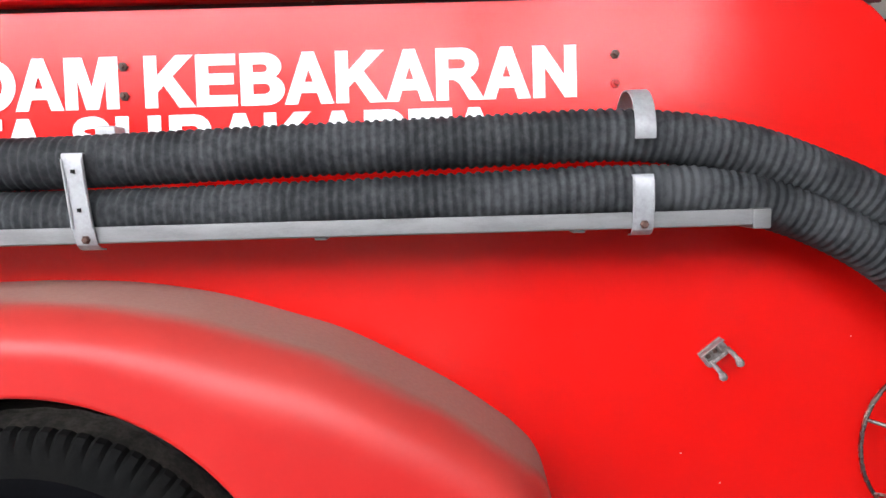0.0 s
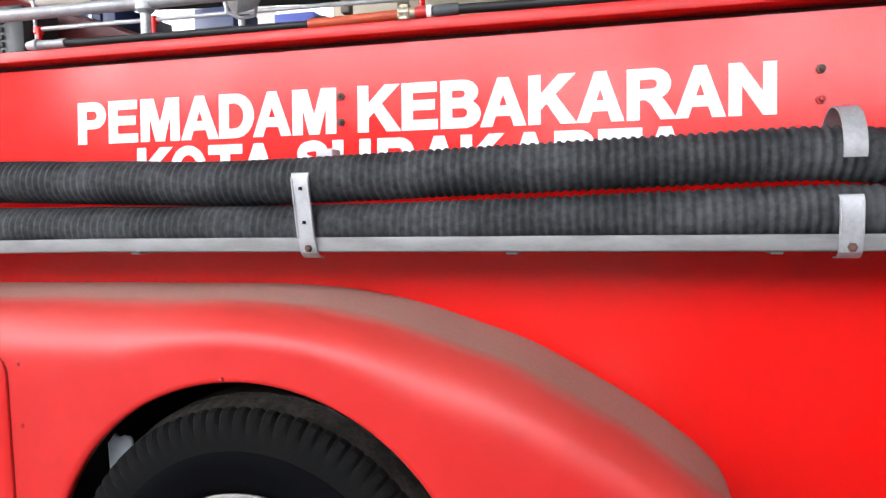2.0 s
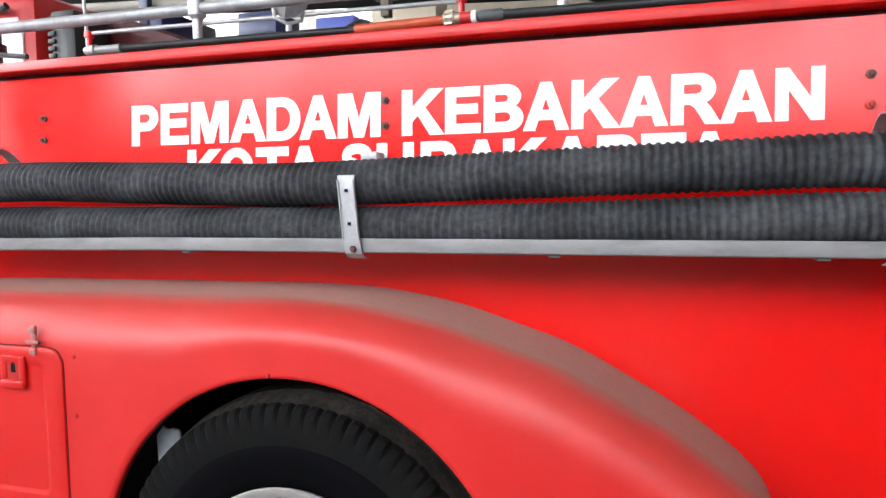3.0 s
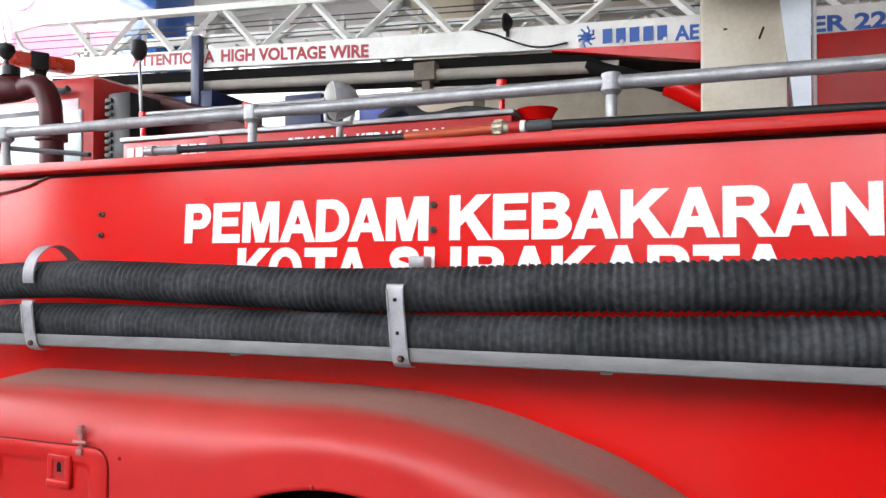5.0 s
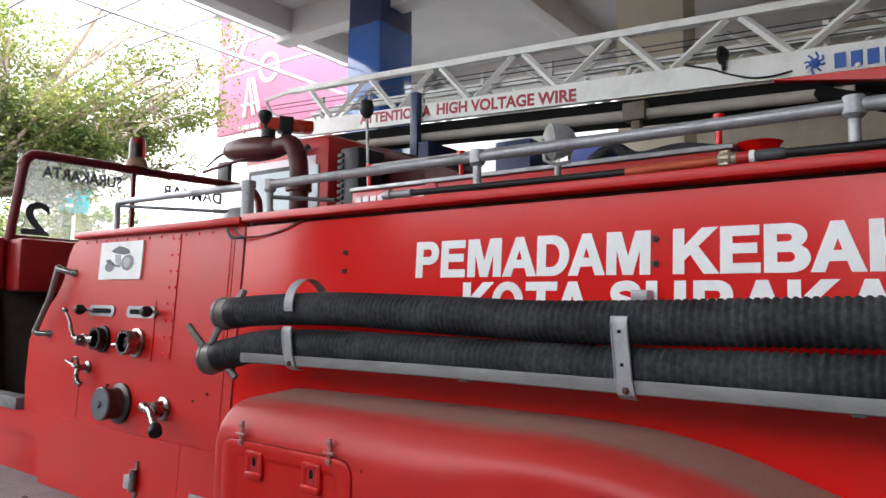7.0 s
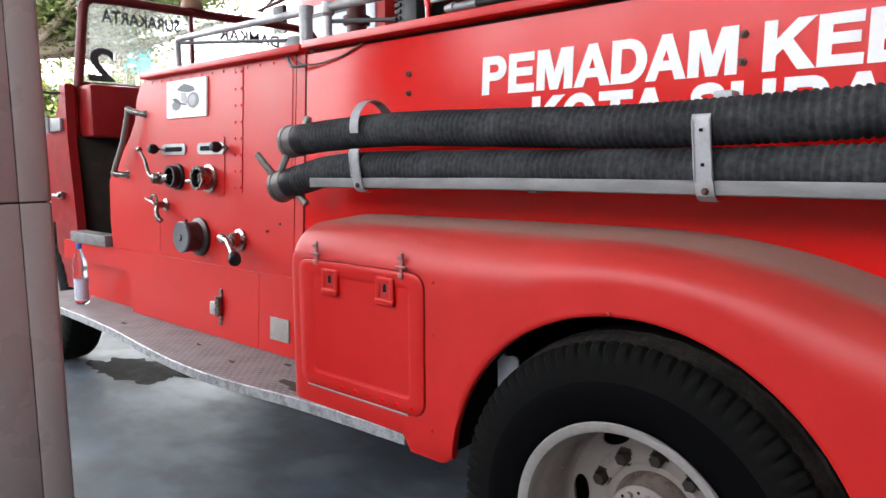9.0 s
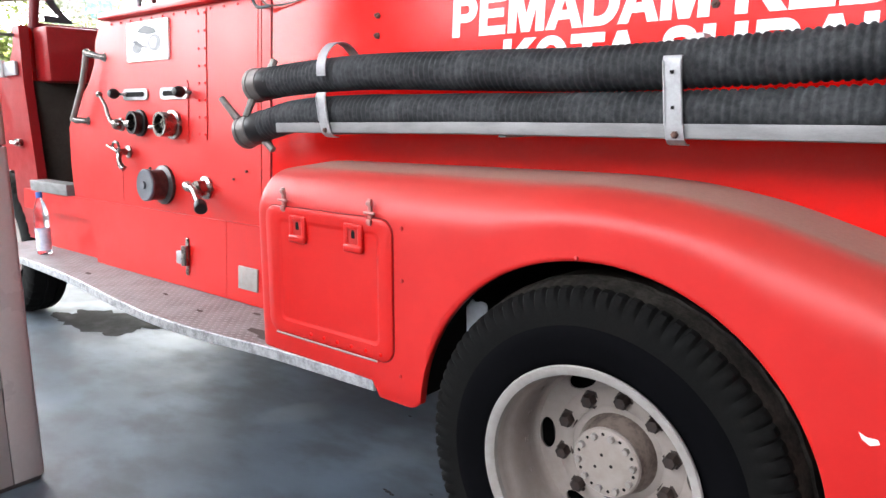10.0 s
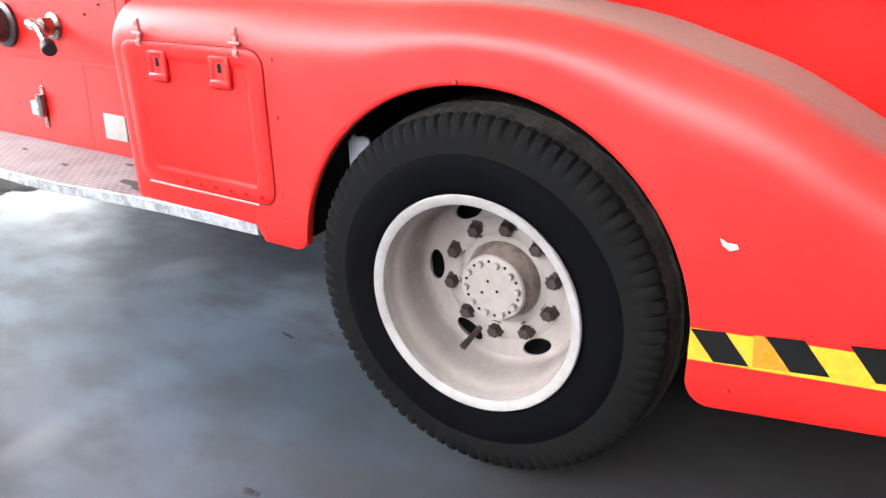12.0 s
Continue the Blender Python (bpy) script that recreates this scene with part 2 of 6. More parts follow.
def surface(name, colour, worn, rough=0.5, metal=0.0, scale=6.0, fine=60.0, amount=0.5, bump=0.15, depth=0.002, spread=0.12, stretch=(1, 1, 1), spec=0.5):
    """A plain worn surface: two colours mixed at two scales, uneven gloss and fine relief."""
    m, tree, b = nodes_of(name)
    big, small = noise_at(tree, scale, stretch=stretch), noise_at(tree, fine, stretch=stretch)
    mask = ramp(tree, times(tree, times(tree, big, 0.65), times(tree, small, 0.35), "ADD"), 0.38, 0.66, 0.0, amount)
    tree.links.new(mixed(tree, mask, colour, worn), b.inputs["Base Color"])
    tree.links.new(ramp(tree, big, 0.3, 0.7, max(rough - spread, 0.02), min(rough + spread, 1.0)), b.inputs["Roughness"])
    b.inputs["Metallic"].default_value = metal
    b.inputs["Specular IOR Level"].default_value = spec
    bumped(tree, b, small, bump, depth)
    return m


def dusty_red(name, dusty=True):
    """Dull red paint, with settled dust along the crest of the fender."""
    m, tree, b = nodes_of(name)
    big, small = noise_at(tree, 6.0), noise_at(tree, 90.0)
    paint = mixed(tree, ramp(tree, big, 0.35, 0.7), (0.52, 0.0075, 0.0060), (0.56, 0.0115, 0.0090))
    if dusty:
        across = tree.nodes.new("ShaderNodeAttribute")
        across.attribute_name = "across"
        edge = times(tree, across.outputs["Fac"], times(tree, times(tree, noise_at(tree, 5.0, 4, 0.55, (0.5, 2.0, 2.0)), 3.2), times(tree, small, 1.2), "ADD"), "ADD")
        dust = ramp(tree, edge, 6.2, 10.2, 0.9, 0.0)
        # thin dust film, which also puts the sky's pale haze into the colour
        film = ramp(tree, edge, 8.0, 19.0, 0.21, 0.0)
        paint = mixed(tree, film, paint, (0.30, 0.17, 0.14))
        tree.links.new(mixed(tree, dust, paint, mixed(tree, small, (0.295, 0.168, 0.128), (0.400, 0.250, 0.200))), b.inputs["Base Color"])
        tree.links.new(ramp(tree, dust, 0.0, 0.7, 0.44, 0.95), b.inputs["Roughness"])
    else:
        tree.links.new(paint, b.inputs["Base Color"])
        tree.links.new(ramp(tree, big, 0.3, 0.7, 0.33, 0.43), b.inputs["Roughness"])
    b.inputs["Specular IOR Level"].default_value = 0.5 if dusty else 0.38
    bumped(tree, b, small, 0.05, 0.001)
    return m


def gloss_red(name):
    """Glossy red enamel on slightly uneven sheet."""
    m, tree, b = nodes_of(name)
    tone = mixed(tree, noise_at(tree, 1.4, 1, 0.3), (0.66, 0.0056, 0.0042), (0.71, 0.0072, 0.0054))
    tree.links.new(tone, b.inputs["Base Color"])
    tree.links.new(ramp(tree, noise_at(tree, 7.0, 4, 0.6), 0.3, 0.7, 0.17, 0.24), b.inputs["Roughness"])
    b.inputs["Specular IOR Level"].default_value = 0.34
    bumped(tree, b, noise_at(tree, 2.4, 2, 0.4), 0.12, 0.02)
    return m


RED = gloss_red("red_paint")
RED_DUSTY = dusty_red("dusty_red_paint")
RED_SATIN = dusty_red("satin_red_paint", False)
RED_OLD = surface("old_red_paint", (0.45, 0.010, 0.010), (0.36, 0.018, 0.016), 0.42, scale=7.0, fine=80.0, amount=0.8, bump=0.08, spread=0.1)
DARK_RED = surface("dark_red_paint", (0.075, 0.007, 0.009), (0.045, 0.008, 0.009), 0.45, scale=8.0, amount=0.7, spec=0.25)
WHITE = surface("white_paint", (0.82, 0.82, 0.80), (0.70, 0.69, 0.66), 0.45, scale=9.0, amount=0.5, bump=0.04)
LETTER = surface("white_letter_film", (0.90, 0.89, 0.88), (0.80, 0.76, 0.74), 0.5, scale=14.0, amount=0.4, bump=0.02)
CREAM = surface("rim_paint", (0.295, 0.252, 0.229), (0.175, 0.135, 0.112), 0.45, scale=6.0, fine=45.0, amount=0.4, bump=0.08)
RUBBER = surface("tyre_rubber", (0.003, 0.003, 0.003), (0.0085, 0.008, 0.0075), 0.85, spec=0.1, scale=9.0, fine=120.0, amount=0.7, bump=0.15)
TREAD_DUST = surface("dusty_tread", (0.016, 0.0145, 0.013), (0.058, 0.050, 0.042), 0.9, spec=0.1, scale=11.0, fine=90.0, amount=0.8, bump=0.2)
SIDEWALL = surface("sidewall_rubber", (0.002, 0.002, 0.0025), (0.004, 0.004, 0.005), 0.75, spec=0.03, scale=9.0, fine=90.0, amount=0.6, bump=0.06)
HOSE = surface("hose_rubber", (0.0115, 0.0125, 0.0145), (0.070, 0.072, 0.076), 0.75, spec=0.3, scale=4.0, fine=55.0, amount=0.85, bump=0.3, depth=0.002)
BLACK = surface("black_plastic", (0.010, 0.010, 0.011), (0.02, 0.02, 0.02), 0.45, spec=0.3, scale=10.0)
# Near-black for hollows, chassis parts and small marks; carries shade in the colour.
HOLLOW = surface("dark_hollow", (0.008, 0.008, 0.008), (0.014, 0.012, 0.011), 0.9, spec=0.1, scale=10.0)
ALU = surface("aluminium", (0.34, 0.34, 0.35), (0.24, 0.235, 0.23), 0.5, metal=0.7, scale=9.0, fine=140.0, amount=0.6, bump=0.06, stretch=(1, 4, 4))
TRAY = surface("tray_aluminium", (0.20, 0.195, 0.195), (0.14, 0.135, 0.132), 0.55, metal=0.35, scale=9.0, fine=140.0, amount=0.6, bump=0.05, stretch=(1, 4, 4))
ALU_PAINT = surface("silver_paint", (0.40, 0.40, 0.41), (0.24, 0.23, 0.225), 0.45, metal=0.3, scale=12.0, fine=120.0, amount=0.6, bump=0.08)
STEEL = surface("tube_steel", (0.40, 0.40, 0.41), (0.22, 0.215, 0.215), 0.46, metal=0.5, scale=10.0, fine=100.0, amount=0.6, bump=0.05)
CHROME = surface("worn_chrome", (0.30, 0.275, 0.255), (0.12, 0.10, 0.088), 0.27, metal=1.0, scale=25.0, fine=150.0, amount=0.6, bump=0.05)
RUST = surface("rusty_bolt", (0.07, 0.032, 0.025), (0.15, 0.075, 0.055), 0.7, scale=60.0, fine=300.0, amount=0.8)
NUT = surface("greasy_nut", (0.016, 0.010, 0.008), (0.050, 0.029, 0.023), 0.6, scale=60.0, fine=300.0, amount=0.8)
HUB_DIRT = surface("dirty_hub_paint", (0.185, 0.142, 0.120), (0.055, 0.038, 0.030), 0.55, scale=14.0, fine=70.0, amount=0.9, bump=0.1)
RIM_LIP = surface("rim_lip_paint", (0.31, 0.288, 0.272), (0.23, 0.20, 0.18), 0.45, scale=14.0, fine=60.0, amount=0.7, bump=0.08)
ORANGE = surface("orange_paint", (0.46, 0.062, 0.016), (0.32, 0.045, 0.014), 0.45, scale=12.0)
YELLOW = surface("yellow_tape", (0.62, 0.37, 0.02), (0.60, 0.26, 0.02), 0.3, scale=18.0, amount=0.7)
TAPE = surface("black_tape", (0.005, 0.005, 0.005), (0.009, 0.009, 0.009), 0.6, spec=0.15)
BLUE_INK = surface("blue_ink", (0.03, 0.11, 0.42), (0.05, 0.14, 0.45), 0.5)
RED_INK = surface("red_ink", (0.36, 0.014, 0.030), (0.42, 0.03, 0.045), 0.5)
GREY_INK = surface("dark_ink", (0.05, 0.055, 0.06), (0.075, 0.08, 0.085), 0.6)
FRAME_RED = surface("windscreen_paint", (0.15, 0.011, 0.014), (0.10, 0.012, 0.014), 0.4, scale=8.0, amount=0.7, spec=0.3)
NAVY = surface("navy_paint", (0.02, 0.03, 0.09), (0.03, 0.045, 0.12), 0.4)
LADDER = surface("ladder_paint", (0.86, 0.86, 0.83), (0.66, 0.66, 0.62), 0.5, scale=5.0, fine=60.0, amount=0.7, bump=0.05)
BEIGE = surface("beige_plaster", (0.60, 0.55, 0.46), (0.47, 0.40, 0.30), 0.85, scale=3.0, fine=40.0, amount=0.7, bump=0.2)
PLASTER = surface("grey_plaster", (0.66, 0.64, 0.63), (0.56, 0.54, 0.53), 0.9, scale=1.2, fine=25.0, amount=0.6, bump=0.1)
PINK = surface("pink_wall_paint", (0.60, 0.20, 0.33), (0.66, 0.27, 0.38), 0.7, scale=0.5, fine=8.0, amount=0.6)
LILAC = surface("lilac_steel", (0.62, 0.57, 0.62), (0.52, 0.48, 0.52), 0.5, metal=0.2)
TILE_GREY = surface("column_tile", (0.46, 0.40, 0.38), (0.40, 0.35, 0.33), 0.35, scale=2.0, fine=60.0, amount=0.6, bump=0.03)
GROUT = surface("grout", (0.10, 0.085, 0.08), (0.15, 0.13, 0.12), 0.9)


def leafy():
    m, tree, b = nodes_of("leaves")
    tint = mixed(tree, ramp(tree, noise_at(tree, 1.3), 0.35, 0.65), (0.075, 0.13, 0.03), (0.19, 0.20, 0.06))
    tree.links.new(tint, b.inputs["Base Color"])
    b.inputs["Roughness"].default_value = 0.5
    thin, both = put(tree, "BsdfTranslucent"), put(tree, "MixShader")
    tree.links.new(tint, thin.inputs[0])
    both.inputs[0].default_value = 0.55
    tree.links.new(b.outputs[0], both.inputs[1])
    tree.links.new(thin.outputs[0], both.inputs[2])
    tree.links.new(both.outputs[0], tree.nodes["Material Output"].inputs[0])
    return m


LEAF = leafy()
BARK = surface("bark", (0.42, 0.35, 0.27), (0.27, 0.21, 0.16), 0.9, scale=6.0, fine=40.0, amount=0.8, bump=0.5, depth=0.01)
GREEN_SIGN = surface("green_sign", (0.01, 0.40, 0.42), (0.02, 0.45, 0.46), 0.4)


def floor_concrete():
    """Steel-trowelled concrete: large soft clouds, drag marks and a few dark dots."""
    m, tree, b = nodes_of("garage_floor")
    big, mid, small = noise_at(tree, 1.1, 3, 0.5), noise_at(tree, 2.6, 4, 0.55, (1, 1.7, 1)), noise_at(tree, 70.0)
    base = mixed(tree, ramp(tree, big, 0.36, 0.64), (0.041, 0.053, 0.068), (0.088, 0.112, 0.140))
    base = mixed(tree, ramp(tree, mid, 0.40, 0.70, 0.0, 0.75), base, (0.041, 0.045, 0.049))
    base = mixed(tree, ramp(tree, noise_at(tree, 1.7, 2, 0.4, (1.3, 1, 1)), 0.56, 0.72, 0.0, 0.6), base, (0.135, 0.150, 0.160))
    dots = ramp(tree, noise_at(tree, 16.0, 2, 0.4), 0.765, 0.79, 0.0, 0.7)
    base = mixed(tree, dots, base, (0.02, 0.018, 0.016))
    # shade under the truck's tail, painted in as a ragged brown patch
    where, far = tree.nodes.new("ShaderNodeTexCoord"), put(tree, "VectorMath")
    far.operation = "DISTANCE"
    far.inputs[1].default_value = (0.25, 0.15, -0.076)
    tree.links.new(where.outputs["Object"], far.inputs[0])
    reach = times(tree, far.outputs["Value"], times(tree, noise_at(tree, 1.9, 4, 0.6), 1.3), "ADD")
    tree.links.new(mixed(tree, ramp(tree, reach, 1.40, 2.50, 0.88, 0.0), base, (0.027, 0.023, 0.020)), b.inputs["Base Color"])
    tree.links.new(ramp(tree, mid, 0.3, 0.7, 0.42, 0.56), b.inputs["Roughness"])
    bumped(tree, b, small, 0.05, 0.001)
    return m


def tread_plate():
    """Raised almond-shaped treads in a crossing pattern."""
    m, tree, b = nodes_of("tread_plate")
    heights = []
    for sign in (1, -1):
        t, mp = tree.nodes.new("ShaderNodeTexCoord"), tree.nodes.new("ShaderNodeMapping")
        mp.inputs["Rotation"].default_value = (0, 0, radians(45 * sign))
        mp.inputs["Location"].default_value = (0, 0.011 * (sign < 0), 0)
        tree.links.new(t.outputs["Object"], mp.inputs[0])
        s = tree.nodes.new("ShaderNodeSeparateXYZ")
        tree.links.new(mp.outputs[0], s.inputs[0])
        a = times(tree, times(tree, s.outputs[0], 2 * math.pi / 0.031), 0.0, "ADD")
        c = times(tree, s.outputs[1], 2 * math.pi / 0.031)
        heights.append(times(tree, ramp(tree, times(tree, a, 0, "SINE"), 0.2, 0.7), ramp(tree, times(tree, c, 0, "COSINE"), 0.72, 0.92)))
    both = times(tree, heights[0], heights[1], "MAXIMUM")
    dirt = noise_at(tree, 7.0)
    base = mixed(tree, ramp(tree, dirt, 0.35, 0.7, 0.2, 0.85), (0.25, 0.25, 0.255), (0.15, 0.14, 0.135))
    tree.links.new(mixed(tree, both, base, (0.33, 0.33, 0.335)), b.inputs["Base Color"])
    b.inputs["Metallic"].default_value, b.inputs["Roughness"].default_value = 0.2, 0.6
    bumped(tree, b, both, 0.8, 0.003)
    return m


def glass(name, colour=(1, 1, 1), rough=0.0):
    m, tree, b = nodes_of(name)
    b.inputs["Base Color"].default_value = (*colour, 1)
    b.inputs["Transmission Weight"].default_value, b.inputs["Roughness"].default_value, b.inputs["IOR"].default_value = 1.0, rough, 1.45
    return m


def blue_tile():
    m, tree, b = nodes_of("glazed_blue_tile")
    n = noise_at(tree, 3.0)
    tree.links.new(mixed(tree, n, (0.016, 0.075, 0.31), (0.04, 0.16, 0.52)), b.inputs["Base Color"])
    b.inputs["Roughness"].default_value, b.inputs["Specular IOR Level"].default_value = 0.08, 0.9
    return m


def dusty_pane():
    """Clear glass under a thin film of pale dust."""
    m = glass("dusty_clear_glass", (0.97, 1, 0.98))
    tree = m.node_tree
    film, both = put(tree, "BsdfTranslucent"), put(tree, "MixShader")
    film.inputs[0].default_value = (0.80, 0.80, 0.77, 1)
    tree.links.new(ramp(tree, noise_at(tree, 3.0, 4, 0.6), 0.3, 0.7, 0.06, 0.20), both.inputs[0])
    tree.links.new(tree.nodes["Principled BSDF"].outputs[0], both.inputs[1])
    tree.links.new(film.outputs[0], both.inputs[2])
    tree.links.new(both.outputs[0], tree.nodes["Material Output"].inputs[0])
    return m


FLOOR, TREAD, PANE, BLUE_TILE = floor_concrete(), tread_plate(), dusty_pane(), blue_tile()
PET, RED_LENS = glass("bottle_plastic", (0.90, 0.93, 1.0), 0.22), glass("red_lens", (0.10, 0.006, 0.006), 0.3)
# ---- the place ----
whole("ground", Geo().box(-400, 400, -400, 400, -0.6, -0.098), surface("asphalt", (0.045, 0.045, 0.046), (0.065, 0.063, 0.060), 0.85, scale=0.8, fine=30.0, amount=0.7, bump=0.3),
      "grey asphalt yard in the open", "ground", kind="structure")
whole("floor", Geo().box(-9.8, 8, -6.6, 14, -0.3, -0.076), FLOOR, "smooth grey concrete garage floor with faint stains and painted shade", "floor", kind="structure")
oil = Geo()
for cx, cy, rx, ry, seed in ((-5.15, 0.42, 0.42, 0.20, 1), (-4.95, 0.62, 0.30, 0.12, 2), (-5.45, 0.3, 0.22, 0.07, 3)):
    pts = [(cx + rx * math.cos(a) * (1 + 0.3 * noise.noise((3 * math.cos(a), 3 * math.sin(a), seed))),
            cy + ry * math.sin(a) * (1 + 0.5 * noise.noise((4 * math.cos(a), 4 * math.sin(a), seed + 9))), -0.0745 + 0.001 * seed) for a in np.linspace(0, 2 * math.pi, 40)[:-1]]
    oil.add(pts, [tuple(range(39))])
whole("oil_stain", oil, surface("dry_oil", (0.010, 0.009, 0.008), (0.024, 0.021, 0.019), 0.85, scale=9.0, spec=0.15), "dark dried oil stain on the concrete floor", "stain", kind="structure")

# The unseen part south of the truck is sized to shape the light.
ceiling = Geo().box(-10.2, 8, -6.4, 14, 7.0, 7.3)
for y in (-6.23, -2.6, 1.6, 6.7, 11.2):
    ceiling.box(-10.2, 8, y - 0.17, y + 0.17, 6.45, 7.0, 0.015)
for x in (-9.9, -5.6, -1.2, 3.2):
    ceiling.box(x - 0.16, x + 0.16, -6.0, 14, 6.55, 7.0, 0.015)
whole("ceiling", ceiling, PLASTER, "grey plastered ceiling with concrete beams", "ceiling", kind="structure")
whole("wall_east", Geo().box(8, 8.25, -5.0, 14, -0.1, 7.0), PLASTER, "plain pale plastered wall closing the garage", "wall", kind="structure")
# Two unseen walls, added to block low light from south and west.
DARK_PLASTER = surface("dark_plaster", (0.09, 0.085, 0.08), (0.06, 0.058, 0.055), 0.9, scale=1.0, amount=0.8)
whole("shade_wall_south", Geo().box(-14, -1.5, -11.4, -11.0, -0.1, 5.0).box(-1.5, 12, -11.4, -11.0, -0.1, 3.8), DARK_PLASTER, "unseen dark grey wall added across the yard to block low light", "wall", kind="structure")
whole("shade_wall_west", Geo().box(-14.3, -14.0, -11.4, 1.8, -0.1, 3.0), DARK_PLASTER, "unseen dark grey wall added to block light from the west", "wall", kind="structure")
whole("wall_north", Geo().box(-4.6, 8, 11.4, 11.65, -0.1, 6.45), BEIGE, "beige plastered wall at the back of the garage", "wall", kind="structure")


# Added unseen wall and roof against side light; the opening gives the flank's sheen.
south_east = Geo().box(0.3, 8, -4.6, -4.4, -0.1, 2.7).box(0.3, 8, -4.6, -4.4, 4.0, 7.0).box(0.3, 0.5, -4.6, -4.4, 2.7, 4.0).box(2.6, 8, -4.6, -4.4, 2.7, 4.0)
whole("shade_wall_southeast", south_east, PLASTER, "unseen side wall added to block light, with one high window opening", "wall", kind="structure")
whole("roof_edge", Geo().box(0.3, 8, -4.6, -3.4, 7.31, 7.5), PLASTER, "unseen roof added over the side wall", "roof", kind="structure")


def square_column(name, x0, x1, y0, y1, top, material, label):
    return whole(name, Geo().box(x0, x1, y0, y1, -0.078, top, 0.012), material, label, "column", kind="structure")


square_column("column_cream", -4.05, -3.05, 8.0, 8.6, 6.98, surface("cream_paint", (0.66, 0.60, 0.48), (0.56, 0.50, 0.40), 0.8, scale=1.5), "cream painted concrete column")
square_column("column_beige", 0.0, 0.44, 2.45, 2.85, 6.98, BEIGE, "stained beige plastered column between the trucks")
blue = square_column("column_blue", -8.05, -7.35, 6.3, 7.1, 6.98, NAVY, "column clad in glossy dark blue tiles")
bt = mesh_of("tile", Geo().box(-0.348, 0.348, -0.012, 0.0, -0.595, 0.595, 0.004), BLUE_TILE)
bs = mesh_of("tile", Geo().box(0.0, 0.012, -0.398, 0.398, -0.595, 0.595, 0.004), BLUE_TILE)
for k in range(6):
    piece("tile", bt, blue, (-7.70, 6.3, -0.45 + 1.2 * k))
    piece("tile", bs, blue, (-7.35, 6.7, -0.45 + 1.2 * k))

# the tiled column beside the front of the truck
tiled = square_column("column_tiled", -3.372, -3.112, -1.395, -0.802, 6.98, GROUT, "column clad in large grey-brown tiles with dark joints")
ta = mesh_of("tile", Geo().box(0, 0.012, -0.105, 0.0, -0.052, 1.30, 0.003), TILE_GREY)
tw = mesh_of("tile", Geo().box(0, 0.012, -0.398, -0.109, -0.052, 1.30, 0.003).box(0, 0.012, -0.593, -0.402, -0.052, 1.30, 0.003), TILE_GREY)
tb = mesh_of("tile", Geo().box(-0.258, 0.0, 0.0, 0.012, -0.052, 1.30, 0.003), TILE_GREY)
for k in range(6):
    for m in (ta, tw):
        piece("tile", m, tiled, (-3.112, -0.802, 0.0 + 1.36 * k))
    piece("tile", tb, tiled, (-3.112, -0.802, 0.0 + 1.36 * k))

beige = bpy.data.objects["column_beige"]
part("mark", Geo().box(0.115, 0.135, 2.446, 2.4495, 2.925, 2.935), HOLLOW, beige, "small dark mark")
part("mark", Geo().plate([(0.294, 2.86), (0.304, 2.852), (0.328, 2.92), (0.318, 2.925)], 2.446, 2.4495), HOLLOW, beige, "small dark mark")

# a galvanised post beside the beige column, and a hanging bell-shaped lamp before it
post = thing("steel_post", (0.51, 2.6, 0), "pale galvanised steel post beside the beige column", "post")
g = Geo().plate([(0.472, -0.076), (0.556, -0.076), (0.556, 7.0), (0.40, 7.0), (0.40, 3.12), (0.472, 2.45)], 2.44, 2.56)
part("profile", g, surface("galvanised", (0.66, 0.70, 0.76), (0.55, 0.58, 0.62), 0.5, metal=0.2, scale=8.0), post)
part("cable_pipe", Geo().cyl((0.585, 2.52, 0.0), (0.585, 2.52, 7.0), 0.012, seg=10), WHITE, post, "thin white conduit")
part("cable_pipe", Geo().cyl((1.12, 2.5, 0.0), (1.12, 2.5, 7.0), 0.018, seg=10), WHITE, post, "thin white conduit")
lamp = thing("pendant_lamp", (0.16, 2.2, 7.0), "hanging grey bell-shaped lamp with a dark inside", "lamp")
shade = part("shade", Geo().lathe([(0.0, 0.375), (0.045, 0.37), (0.055, 0.36), (0.07, 0.33), (0.10, 0.25), (0.16, 0.15), (0.205, 0.07), (0.235, 0.006), (0.238, 0.0), (0.232, -0.002)], (0.16, 2.2, 3.105), (0, 0, 1), 40),
             surface("lamp_enamel", (0.17, 0.165, 0.16), (0.10, 0.095, 0.09), 0.45, scale=9.0), lamp, "dusty grey enamel bell")
# The bell's inner shade is put into a near-black colour.
part("inside", Geo().lathe([(0.232, -0.001), (0.222, 0.01), (0.19, 0.075), (0.09, 0.235), (0.0, 0.27)], (0.16, 2.2, 3.105), (0, 0, 1), 40), surface("lamp_inside", (0.022, 0.021, 0.02), (0.04, 0.037, 0.034), 0.6), shade, "inside coloured dark for its shade")
part("cord", Geo().cyl((0.16, 2.2, 3.45), (0.16, 2.2, 7.0), 0.008, seg=8), BLACK, lamp)

# ---- outside the garage ----
pink = thing("pink_building", (-16, 16, 0), "pink painted building wall with white ring ornaments", "building")
part("wall", Geo().box(-22.4, -8.0, 14.0, 19.0, 7.8, 12.5, 0.03), PINK, pink)
part("lower_wall", Geo().box(-22.5, -8.0, 14.05, 19.0, 0, 7.8, 0.03), WHITE, pink, "white painted ground storey")
part("roof", Geo().box(-22.8, -7.8, 13.8, 19.2, 12.5, 12.8, 0.03), PLASTER, pink)


